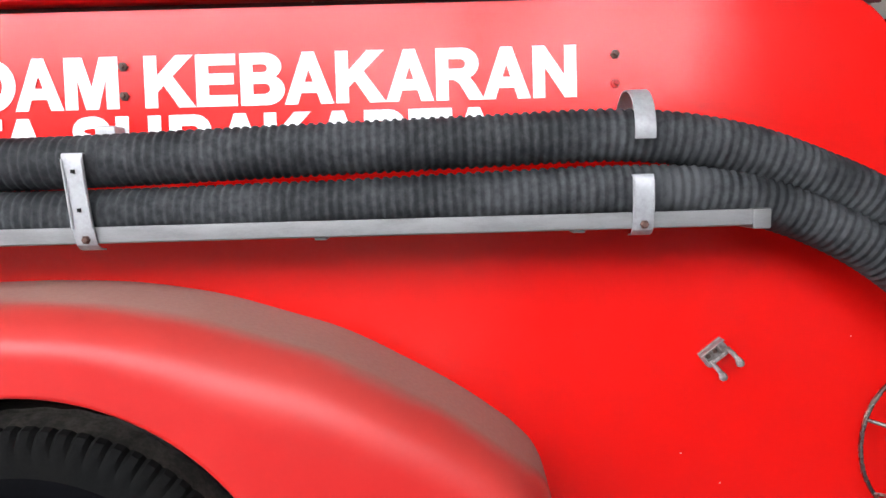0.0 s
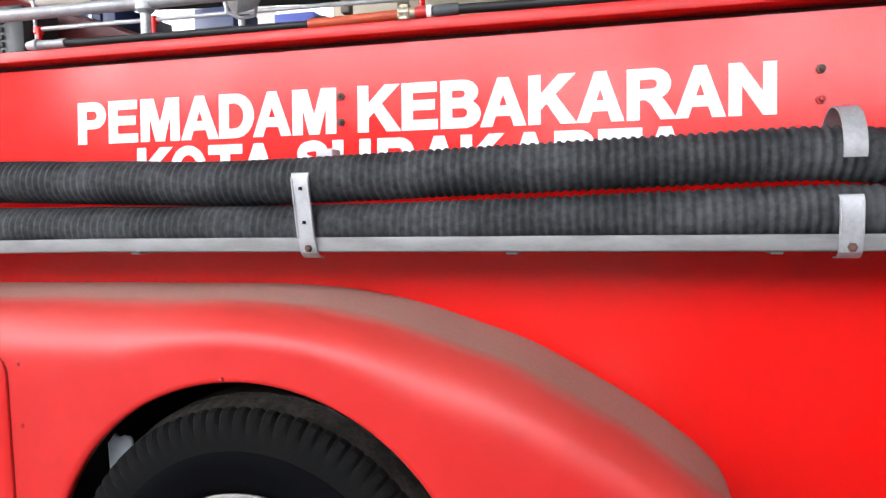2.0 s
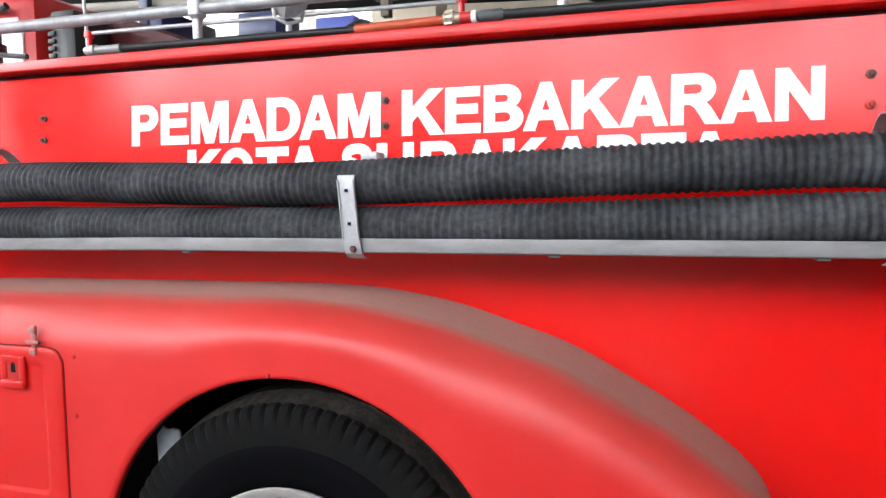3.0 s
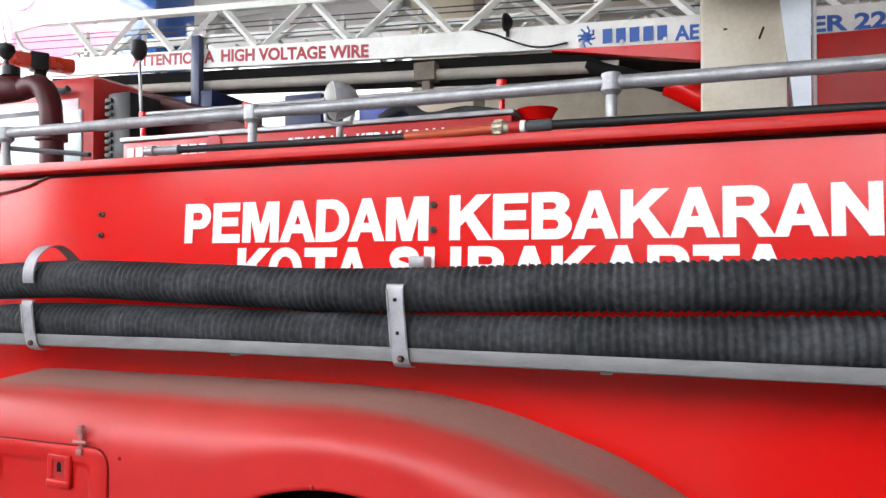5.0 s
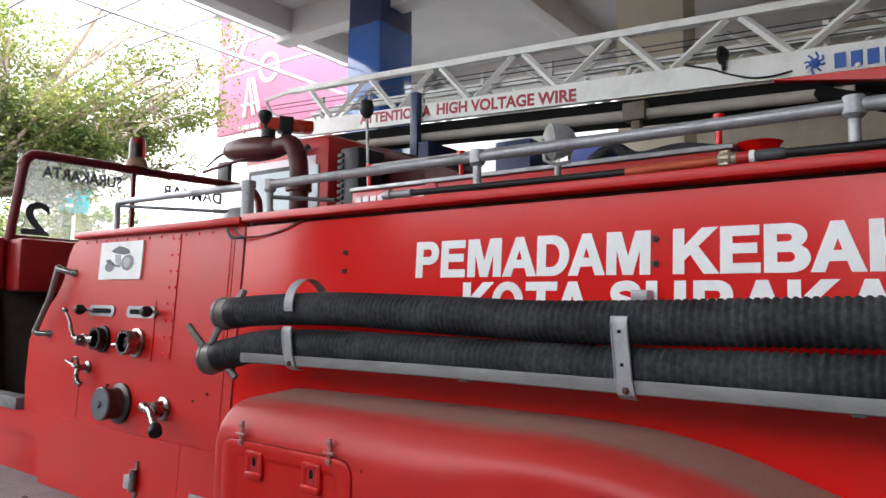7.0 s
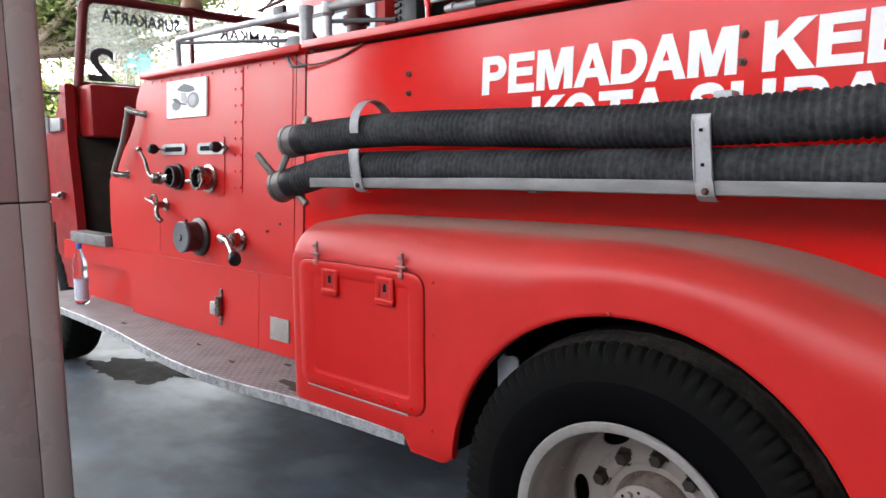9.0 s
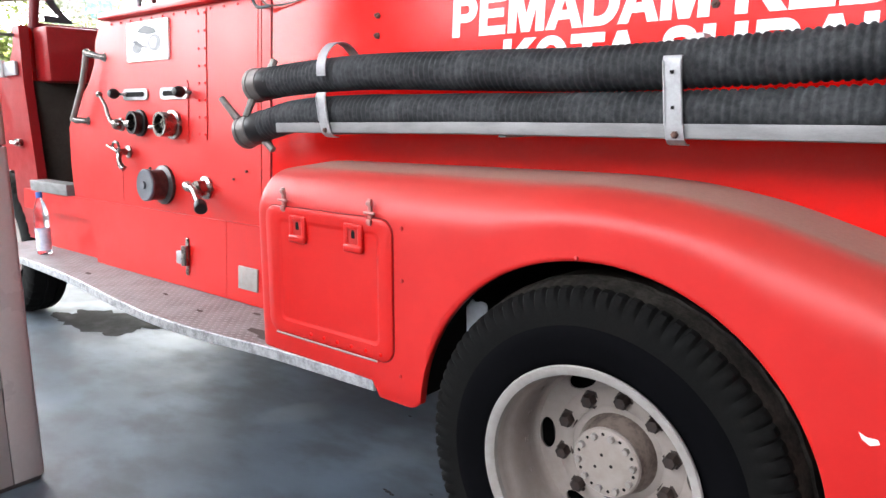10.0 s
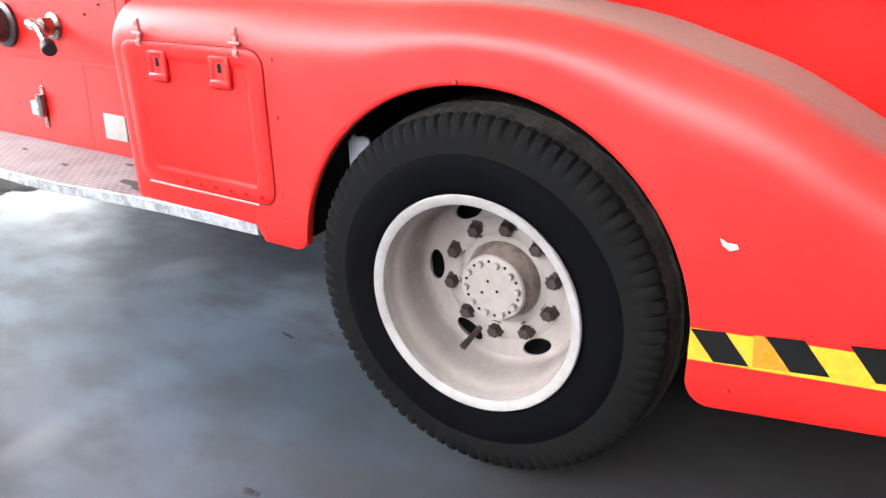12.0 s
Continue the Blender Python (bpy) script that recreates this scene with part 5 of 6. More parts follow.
part("wire", Geo().tube(line([(-2.75, -0.012, 1.92), (-2.68, -0.035, 1.87), (-2.60, -0.028, 1.868)], 4), 0.007, 6), GREY_INK, truck, lean=True)

# rear flank: clip and wire guard
CLIP = surface("clip_metal", (0.30, 0.275, 0.265), (0.13, 0.095, 0.085), 0.55, metal=0.4, scale=45.0, fine=160.0, amount=0.9, bump=0.2)
TILT = Matrix.Translation((0.685, 0, 1.030)) @ Matrix.Rotation(radians(-38), 4, "Y")
clip = part("clip", Geo().box(-0.036, 0.036, -0.004, 0.0, -0.022, 0.022, 0.0015).box(-0.036, 0.036, -0.026, -0.003, 0.014, 0.018, 0.001).box(-0.036, 0.036, -0.026, -0.003, -0.018, -0.014, 0.001)
            .box(-0.034, -0.030, -0.028, -0.002, -0.018, 0.018, 0.001).box(0.012, 0.016, -0.028, -0.002, -0.018, 0.018, 0.001).turned(TILT), CLIP, truck, "bare rusty metal spring clip", lean=True)
for x, r in ((-0.018, 0.0055), (0.004, 0.0055)):
    part("rivet", Geo().lathe([(0.0, -0.009), (r, -0.007), (r * 1.3, -0.003)], (x, 0, 0.0), (0, 1, 0), 8).turned(TILT), RUST, clip, lean=True)
part("spindle", Geo().cyl((0.672, -0.022, 1.005), (0.716, -0.022, 1.040), 0.005, seg=8), CLIP, clip, lean=True)
part("prong", Geo().tube(line([(0.672, -0.020, 1.008), (0.680, -0.040, 0.995), (0.688, -0.050, 0.982), (0.693, -0.052, 0.968)], 3), [0.006] * 5 + [0.007, 0.009, 0.0105, 0.010, 0.006], 8), CLIP, clip, lean=True)
part("prong", Geo().tube(line([(0.714, -0.020, 1.042), (0.722, -0.040, 1.029), (0.730, -0.050, 1.016), (0.735, -0.052, 1.002)], 3), [0.006] * 5 + [0.007, 0.009, 0.0105, 0.010, 0.006], 8), CLIP, clip, lean=True)
guard = part("lamp_guard", Geo().tube([(1.215 + 0.125 * math.cos(a), -0.05, 0.79 + 0.175 * math.sin(a)) for a in np.linspace(0, 2 * math.pi, 33)], 0.006, 8), CHROME, truck, "wire guard of a rear lamp")
part("wire", Geo().tube([(1.205 + 0.165 * math.cos(a), 0.01, 0.79 + 0.2 * math.sin(a)) for a in np.linspace(0, 2 * math.pi, 33)], 0.006, 8), CHROME, guard)
part("lens", Geo().lathe([(0.0, -0.04), (0.06, -0.03), (0.09, 0.03), (0.1, 0.09)], (1.215, 0.02, 0.79), (0, 1, 0), 24), RED_LENS, guard)
for k in range(5):
    a = radians(100 + 60 * k)
    part("wire", Geo().tube([(1.205 + 0.165 * math.cos(a), 0.01, 0.79 + 0.2 * math.sin(a)), (1.215 + 0.125 * math.cos(a), -0.05, 0.79 + 0.175 * math.sin(a)), (1.215, -0.065, 0.79)], 0.005, 6), CHROME, guard)
flecks = mesh_of("paint_fleck", Geo().lathe([(0.0, -0.0008), (0.0017, 0.0)], (0, 0, 0), (0, 1, 0), 7), WHITE)
for x, z in ((1.035, 1.061), (0.60, 0.77), (0.70, 0.69), (-0.30, 1.93)):
    piece("paint_fleck", flecks, truck, on_flank(x, z, 0.002), LEAN)

# ---- hose tray, straps and hooks ----
def tray_lift(x):
    """The tray rises a little towards the rear."""
    return 0.003 + 0.010 * min(max((x + 2.265) / 0.9, 0.0), 1.0) + 0.001 * max(x + 1.3, 0.0)


tray_rows = []
for x in np.linspace(-2.265, 0.705, 24):
    u = tray_lift(x)
    tray_rows.append([(x, y, z + u) for y, z in ((-0.095, 1.353), (-0.172, 1.353), (-0.176, 1.356), (-0.1765, 1.384), (-0.175, 1.3885), (-0.170, 1.389), (-0.1685, 1.386), (-0.168, 1.359), (-0.095, 1.359))])
tray = part("hose_tray", Geo().grid(tray_rows), TRAY, truck, "dull aluminium angle tray under the hoses", angle=30)
part("tray_end", Geo().box(0.672, 0.712, -0.179, -0.10, 1.361, 1.405, 0.004), TRAY, tray)
for x in (-2.0, -1.26, -0.26, 0.3):
    part("tray_bracket", Geo().box(x - 0.013, x + 0.013, -0.166, 0.085, 1.3465 + tray_lift(x), 1.3525 + tray_lift(x), 0.002), TRAY, tray)


def strip(profile, half, thick, shift=lambda q: 0.0):
    """A bent strip of sheet: profile of (y, z), seen edge on."""
    rows = []
    for i, (y, z) in enumerate(profile):
        a, b = profile[max(i - 1, 0)], profile[min(i + 1, len(profile) - 1)]
        d = Vector((b[0] - a[0], b[1] - a[1])).normalized()
        ny, nz, u = -d.y * thick, d.x * thick, shift(z)
        rows.append([(u - half, y, z), (u + half, y, z), (u + half, y + ny, z + nz), (u - half, y + ny, z + nz)])
    g = Geo().grid(rows, wrap=True)
    n = len(g.v)
    g.f += [(n - 4 * len(rows) + 3, n - 4 * len(rows) + 2, n - 4 * len(rows) + 1, n - 4 * len(rows)), (n - 4, n - 3, n - 2, n - 1)]
    return g


def strap_up(x, z1, tilt, label):
    """A flat strap that stands before the hose and curls back under the tray."""
    u = tray_lift(x)
    lean_by = lambda z: x + (z - 1.375) * math.tan(radians(tilt))
    curl = [(-0.174, z1 + 0.004), (-0.181, z1 + 0.003), (-0.1845, z1 - 0.004), (-0.186, z1 - 0.03), (-0.187, 1.44), (-0.1865, 1.40), (-0.185, 1.378), (-0.180, 1.362), (-0.170, 1.353), (-0.158, 1.349), (-0.145, 1.348)]
    st = part("hose_strap", strip([(y, z + (u - 0.011 if z < 1.41 else 0)) for y, z in curl], 0.0225, 0.003, lean_by), ALU_PAINT, truck, label, angle=30)
    for side in (-0.0205, 0.0205):
        part("rib", Geo().tube([(lean_by(z) + side, y - 0.003, z) for y, z in ((-0.186, z1 - 0.008), (-0.187, 1.44), (-0.187, 1.40))], 0.0022, 6), ALU_PAINT, st, "raised edge of the strap")
    part("bolt", Geo().lathe([(0.0, -0.010), (0.006, -0.009), (0.0095, -0.004), (0.0095, 0.0)], (x + 0.002, -0.185, 1.374 + u - 0.011), (0, 1, 0), 6), RUST, st, "small rusty bolt")
    return st


mid = strap_up(-0.757, 1.557, -5, "pale metal strap with punched holes")
for z in (1.44, 1.522):
    a = -0.757 + (z - 1.375) * math.tan(radians(-5))
    part("hole", Geo().box(a - 0.004, a + 0.003, -0.1915, -0.186, z - 0.004, z + 0.004), HOLLOW, mid)
strap_up(-1.985, 1.494, -9, "pale metal strap across the lower hose")
strap_up(0.434, 1.481, 0, "pale metal strap across the lower hose")
for x, foot in ((-1.99, 1.553), (0.436, 1.560)):
    bend = [(-0.188, foot), (-0.1895, foot + 0.006)] + [(-0.105 + 0.085 * math.cos(a), 1.573 + 0.093 * math.sin(a)) for a in np.linspace(math.pi - 0.05, 0.85, 14)] + [(0.0, 1.60), (0.09, 1.545)]
    part("hose_hook", strip(bend, 0.022, 0.0035, lambda z, x=x: x), ALU_PAINT, truck, "bent aluminium hook over the upper hose", angle=30)
part("hose_hook", Geo().box(-0.825, -0.775, 0.03, 0.09, 1.600, 1.632, 0.006), ALU_PAINT, truck, "small bright bracket behind the hose")


def suction_hose(points, r, label, seed):
    h = thing("suction_hose", points[len(points) // 2], label, "hose", "suction hoses on the flank")
    path = line(points, 40)
    arc, out = [0.0], []
    for a, b in zip(path, path[1:]):
        arc.append(arc[-1] + (b - a).length)
    pitch, steps = 0.0205, (0.0, 0.28, 0.42, 0.58, 0.72)
    total, pts, rs = arc[-1], [], []
    k = 0
    while k * pitch < total - pitch:
        for s in steps:
            at = (k + s) * pitch
            i = int(np.searchsorted(arc, at, side="right")) - 1
            i = min(max(i, 0), len(path) - 2)
            q = path[i].lerp(path[i + 1], (at - arc[i]) / max(arc[i + 1] - arc[i], 1e-6))
            wob = 0.0012 * noise.noise((at * 4, seed, 0))
            pts.append(q)
            rs.append(r + wob - (0.0044 if s in (0.0,) else 0.0041 if s == 0.28 else 0.0))
        k += 1
    part("hose", Geo().tube(pts, rs, 22), HOSE, h, "ribbed dark grey rubber", angle=80)
    return h


upper = suction_hose([(-2.44, -0.105, 1.536), (-2.2, -0.107, 1.553), (-1.84, -0.108, 1.563), (-1.4, -0.11, 1.552), (-0.95, -0.11, 1.541), (-0.34, -0.11, 1.555), (0.05, -0.11, 1.564), (0.42, -0.108, 1.570), (0.66, -0.10, 1.536), (0.85, -0.09, 1.472),
                      (1.02, -0.085, 1.388), (1.22, -0.08, 1.22), (1.38, -0.05, 0.98), (1.42, 0.05, 0.75)], 0.0592, "ribbed black suction hose bending down at the rear", 3)
lower = suction_hose([(-2.50, -0.12, 1.358), (-2.38, -0.118, 1.385), (-2.2, -0.115, 1.418), (-1.9, -0.113, 1.430), (-1.4, -0.112, 1.427), (-0.8, -0.112, 1.424), (-0.3, -0.112, 1.430), (0.15, -0.112, 1.443), (0.45, -0.112, 1.447), (0.62, -0.11, 1.436), (0.80, -0.10, 1.390),
                      (1.0, -0.095, 1.288), (1.18, -0.09, 1.13), (1.33, -0.06, 0.92), (1.38, 0.04, 0.72)], 0.0592, "ribbed black suction hose lying in the tray", 8)
COUPLING = surface("coupling_brown", (0.10, 0.09, 0.085), (0.20, 0.175, 0.16), 0.5, metal=0.4, scale=20.0)
LUG = surface("lug_metal", (0.16, 0.145, 0.13), (0.30, 0.28, 0.26), 0.5, metal=0.4, scale=30.0)


def hose_end(hose, p, d, lugs, flange):
    """Black cuff, brown ring and pale flange with wrench lugs."""
    d = Vector(d).normalized()
    part("sleeve", Geo().lathe([(0.054, -0.11), (0.060, -0.10), (0.061, -0.04), (0.056, -0.035)], p, d, 28), BLACK, hose, "smooth black cuff")
    c = part("coupling", Geo().lathe([(0.057, -0.04), (0.063, -0.036), (0.064, 0.012), (0.060, 0.016)], p, d, 32), COUPLING, hose, "brown metal screw coupling")
    part("flange", Geo().lathe([(0.058, 0.012), (0.066, 0.014), (0.067, 0.032), (0.062, 0.038), (0.052, 0.038), (0.05, 0.02)], p, d, 32), flange, c, "pale metal end ring")
    for direction, length, way in lugs:
        u = Vector(direction).normalized()
        s = Vector(p) + d * way + u * 0.05
        part("lug", Geo().tube([s, s + u * length * 0.5, s + u * length * 0.96, s + u * length], [0.018, 0.015, 0.014, 0.010], 8), LUG, c)


hose_end(upper, (-2.44, -0.105, 1.536), (-1, 0.0, -0.07), (((0.35, 0.35, 1), 0.055, -0.02), ((-0.1, -0.45, -1), 0.085, 0.02)), LUG)
hose_end(lower, (-2.50, -0.12, 1.358), (-1, -0.02, -0.24), (((-0.55, -0.35, 0.85), 0.12, 0.02), ((0.75, 0.1, -0.65), 0.075, -0.03)), COUPLING)

# ---- rails and things on the deck ----
rail = part("rail", Geo().tube([(-2.49, 0.125, 2.098), (-1.41, 0.125, 2.096), (-0.275, 0.125, 2.096), (1.02, 0.125, 2.085)], 0.019, 14), STEEL, truck, "grey tubular hand rail")
for x in (-2.49, -1.405, -0.275, 0.86):
    part("rail_post", Geo().cyl((x, 0.125, 1.965), (x, 0.125, 2.09), 0.015, seg=12).lathe([(0.0, 0.03), (0.026, 0.026), (0.028, -0.02), (0.018, -0.032)], (x, 0.125, 2.094), (0, 0, 1), 14)
         .lathe([(0.045, 0.0), (0.045, 0.008), (0.022, 0.014), (0.018, 0.03)], (x, 0.125, 1.958), (0, 0, 1), 16), STEEL, rail, "short rail post with a round foot")
rail2 = part("rail", Geo().tube([(-3.77, 0.14, 1.965), (-3.775, 0.14, 2.10), (-3.76, 0.14, 2.118), (-2.67, 0.14, 2.107)], 0.017, 12), STEEL, truck, "grey tubular hand rail")
part("rail_post", Geo().cyl((-2.66, 0.14, 1.955), (-2.66, 0.14, 2.12), 0.03, seg=14).lathe([(0.0, 0.02), (0.036, 0.012), (0.036, -0.02)], (-2.66, 0.14, 2.118), (0, 0, 1), 14), STEEL, rail2)
part("lower_rail", Geo().tube([(-3.74, 0.14, 2.095), (-2.80, 0.14, 2.0)], 0.009, 8), GREY_INK, rail2, "thin dark brace")
part("lower_rail", Geo().tube([(-2.5, 0.14, 2.045), (-2.1, 0.14, 2.0)], 0.009, 8), GREY_INK, rail2, "thin dark brace")
part("vent_cap", Geo().lathe([(0.0, 0.05), (0.05, 0.04), (0.075, 0.0), (0.075, -0.03)], (-2.80, 0.2, 1.98), (0, 0, 1), 20), ALU_PAINT, truck, "grey domed cap on the deck")

lance = thing("lance", (-1.2, 0.05, 2.0), "black and orange lance lying on the roof edge", "lance", "poles on the roof")
part("tube", Geo().cyl((-1.66, 0.075, 1.983), (-0.85, 0.075, 1.977), 0.0115, seg=12), BLACK, lance)
part("orange_tube", Geo().cyl((-0.85, 0.075, 1.977), (-0.585, 0.075, 1.983), 0.0145, 0.0135, seg=12), ORANGE, lance, "orange painted grip")
part("nozzle", Geo().tube([(-1.79, 0.075, 1.984), (-1.75, 0.075, 1.984), (-1.745, 0.075, 1.984), (-1.69, 0.075, 1.983), (-1.65, 0.075, 1.983)], [0.012, 0.02, 0.014, 0.014, 0.016], 12), ALU, lance, "small metal nozzle")
BRASS = surface("worn_brass", (0.46, 0.40, 0.30), (0.20, 0.16, 0.11), 0.4, metal=0.6, scale=60.0, fine=160.0, amount=0.8)
head = part("coupling", Geo().tube([(-0.592, 0.075, 1.983), (-0.586, 0.075, 1.983), (-0.560, 0.075, 1.984), (-0.556, 0.075, 1.984), (-0.543, 0.075, 1.984)], [0.014, 0.021, 0.021, 0.017, 0.016], 14), BRASS, lance, "cast metal hose coupling with lugs")
for k in range(8):
    t = radians(45 * k)
    part("lug", Geo().box(-0.584, -0.562, 0.075 + 0.021 * math.cos(t) - 0.0035, 0.075 + 0.021 * math.cos(t) + 0.0035, 1.9835 + 0.021 * math.sin(t) - 0.0035, 1.9835 + 0.021 * math.sin(t) + 0.0035, 0.001), BRASS, head)
part("collar", Geo().cyl((-0.544, 0.075, 1.984), (-0.511, 0.075, 1.984), 0.0155, seg=14), RED_OLD, lance, "red collar")
part("ring", Geo().cyl((-0.511, 0.075, 1.984), (-0.498, 0.075, 1.984), 0.0175, seg=14), WHITE, lance, "white ring")
pole = thing("pole", (0.1, 0.075, 1.985), "long black pole lying on the roof edge", "pole", "poles on the roof")
part("shaft", Geo().cyl((-0.45, 0.075, 1.984), (1.1, 0.075, 1.966), 0.013, seg=12), BLACK, pole)
part("ferrule", Geo().tube([(-0.497, 0.075, 1.984), (-0.49, 0.075, 1.984), (-0.43, 0.075, 1.984), (-0.424, 0.075, 1.984)], [0.012, 0.0155, 0.0165, 0.013], 14), GREY_INK, pole, "dark grey taped end")

bell = thing("searchlight", (-1.2, 0.33, 1.955), "small dull silver searchlight on a fork", "lamp")
part("housing", Geo().lathe([(0.0, 0.066), (0.02, 0.063), (0.038, 0.053), (0.052, 0.036), (0.061, 0.012), (0.063, -0.01), (0.067, -0.012), (0.067, -0.024), (0.06, -0.026)], (-1.2, 0.33, 2.165), (0.75, 0.6, 0.1), 28), ALU_PAINT, bell)
part("lens", Geo().lathe([(0.0, -0.058), (0.012, -0.058), (0.014, -0.050), (0.035, -0.046), (0.055, -0.036), (0.066, -0.022)], (-1.2, 0.33, 2.165), (0.75, 0.6, 0.1), 28), surface("dull_lens", (0.30, 0.29, 0.27), (0.22, 0.21, 0.19), 0.4, scale=20.0), bell, "dusty grey lens")
part("fork", Geo().tube([(-1.245, 0.30, 2.165), (-1.235, 0.30, 2.095), (-1.2, 0.32, 2.08), (-1.17, 0.36, 2.095), (-1.16, 0.37, 2.165)], 0.007, 8).cyl((-1.2, 0.33, 1.955), (-1.2, 0.33, 2.08), 0.011, seg=10), ALU_PAINT, bell)

# water cannon on the deck
cannon = thing("water_cannon", (-3.5, 1.2, 1.955), "dark red water cannon with a fat barrel", "water cannon")
part("barrel", Geo().lathe([(0.0, -0.36), (0.035, -0.35), (0.065, -0.30), (0.085, -0.18), (0.088, 0.0), (0.075, 0.15), (0.06, 0.22), (0.045, 0.24)], (-3.92, 1.2, 2.635), (1, 0.0, -0.08), 28), DARK_RED, cannon)
part("elbow", Geo().tube(line([(-3.72, 1.2, 2.62), (-3.60, 1.2, 2.63), (-3.53, 1.2, 2.56), (-3.50, 1.2, 2.40), (-3.50, 1.2, 1.96)], 5), 0.062, 18), DARK_RED, cannon)
part("collar", Geo().lathe([(0.062, -0.03), (0.085, -0.025), (0.085, 0.025), (0.062, 0.03)], (-3.50, 1.2, 2.33), (0, 0, 1), 20).cyl((-3.50, 1.2, 2.33), (-3.41, 1.15, 2.32), 0.02), DARK_RED, cannon)
part("tiller", Geo().tube([(-3.95, 1.16, 2.575), (-4.2, 1.15, 2.55), (-4.47, 1.15, 2.52)], 0.012, 8), DARK_RED, cannon)
part("knob", Geo().lathe([(0.0, 0.05), (0.045, 0.03), (0.05, 0.0), (0.03, -0.04), (0.01, -0.06)], (-3.86, 1.2, 2.86), (0, 0, 1), 14).cyl((-3.84, 1.2, 2.70), (-3.86, 1.2, 2.81), 0.012).lathe([(0.0, 0.04), (0.05, 0.02), (0.05, -0.03), (0.0, -0.04)], (-3.82, 1.2, 2.735), (0, 0, 1), 12), BLACK, cannon)

# ---- cab and windscreen ----
# Darker copy of the truck's red, with the cab's shade put into it.
CAB_SHADE_RED = surface("cab_shade_red", (0.29, 0.010, 0.012), (0.20, 0.011, 0.012), 0.4, scale=5.0, fine=70.0, amount=0.7, bump=0.06, spec=0.3)
part("cab_jamb", Geo().plate([(-6.25, 1.03), (-5.57, 1.03), (-5.57, 0.57), (-5.19, 0.57), (-5.19, 1.0), (-5.25, 1.65), (-5.235, 1.99), (-5.335, 1.99), (-5.36, 1.86), (-5.45, 1.76), (-5.57, 1.70), (-6.25, 1.66)], 0.10, 0.16), CAB_SHADE_RED, truck, "red door jamb of the open cab")
part("cowl", Geo().box(-5.42, -5.30, 0.12, 2.36, 0.9, 2.0, 0.02), RED, truck)
part("dash", Geo().box(-5.31, -5.08, 0.20, 2.30, 1.63, 1.99, 0.03), CAB_SHADE_RED, truck, "red dashboard")
# Dark brown sheets: the shade inside the cab is put into their colour.
CAB_DARK = surface("cab_shade_brown", (0.045, 0.036, 0.031), (0.075, 0.062, 0.054), 0.9, scale=5.0, fine=50.0, amount=0.7, spec=0.1)
part("fire_wall", Geo().box(-5.30, -5.27, 0.165, 2.3, 0.9, 1.64), CAB_DARK, truck)
part("cab_floor", Geo().box(-5.3, -4.55, 0.12, 2.3, 0.88, 0.90), CAB_DARK, truck)
part("cab_back", Geo().box(-4.56, -4.52, 0.20, 2.3, 0.9, 1.6), CAB_DARK, truck)
part("cab_seat", Geo().box(-4.95, -4.56, 0.7, 2.2, 0.9, 1.3, 0.04), BLACK, truck)
part("step", Geo().box(-5.14, -4.60, 0.03, 0.14, 0.925, 0.995, 0.004), TRAY, truck, "bright metal door sill")
part("door_hinge", Geo().box(-5.52, -5.30, 0.075, 0.098, 1.675, 1.765, 0.006).cyl((-5.50, 0.07, 1.665), (-5.50, 0.07, 1.775), 0.02, seg=10), ALU_PAINT, truck, "grey door hinge")
part("door_latch", Geo().box(-5.44, -5.36, 0.07, 0.098, 1.205, 1.255, 0.006).cyl((-5.46, 0.06, 1.23), (-5.36, 0.06, 1.225), 0.014, seg=8), CHROME, truck, "small worn latch")
part("mirror_arm", Geo().tube([(-5.33, 0.16, 1.94), (-5.32, 0.05, 1.93), (-5.30, -0.1, 1.935)], 0.01, 8), GREY_INK, truck)
screen = line([(-5.3, 0.215, 1.98), (-5.3, 0.255, 2.30), (-5.3, 0.285, 2.52), (-5.3, 0.32, 2.58), (-5.3, 0.39, 2.605), (-5.3, 0.8, 2.612), (-5.3, 1.25, 2.615), (-5.3, 1.9, 2.632), (-5.3, 2.2, 2.62), (-5.3, 2.3, 2.57), (-5.3, 2.34, 2.45), (-5.3, 2.36, 1.98)], 4)
ws = part("windscreen", Geo().tube(screen, 0.034, 10), FRAME_RED, truck, "rounded dark red windscreen surround")
part("bottom_bar", Geo().box(-5.33, -5.27, 0.2, 2.38, 1.965, 2.020, 0.008), FRAME_RED, ws)
part("divider", Geo().box(-5.315, -5.285, 1.075, 1.105, 2.0, 2.61), FRAME_RED, ws)
pane = part("pane", Geo().box(-5.302, -5.298, 0.24, 1.08, 2.01, 2.60), PANE, ws)
pane2 = part("pane", Geo().box(-5.302, -5.298, 1.10, 2.33, 2.01, 2.61), PANE, ws)
pane.visible_shadow = pane2.visible_shadow = False
TURN = Matrix.Rotation(radians(90), 4, "Z")
for text, y0, y1, z0, z1 in (("SURAKARTA", 0.40, 0.99, 2.445, 2.535), ("DAMKAR", 1.33, 1.91, 2.44, 2.535), ("2", 0.285, 0.47, 2.03, 2.265)):
    part("lettering", lettering(text, y0, y1, z0, z1, depth=0.003, bold=0.02, mirror=True).turned(Matrix.Translation((-5.290, 0, 0)) @ TURN), GREY_INK, ws, "dark letters stuck to the glass, read from outside")
beacon = part("beacon", Geo().lathe([(0.085, 0.0), (0.078, 0.05), (0.06, 0.075)], (-5.3, 1.11, 2.64), (0, 0, 1), 24), surface("beacon_base", (0.25, 0.13, 0.08), (0.35, 0.2, 0.12), 0.5), truck, "round beacon on the windscreen")
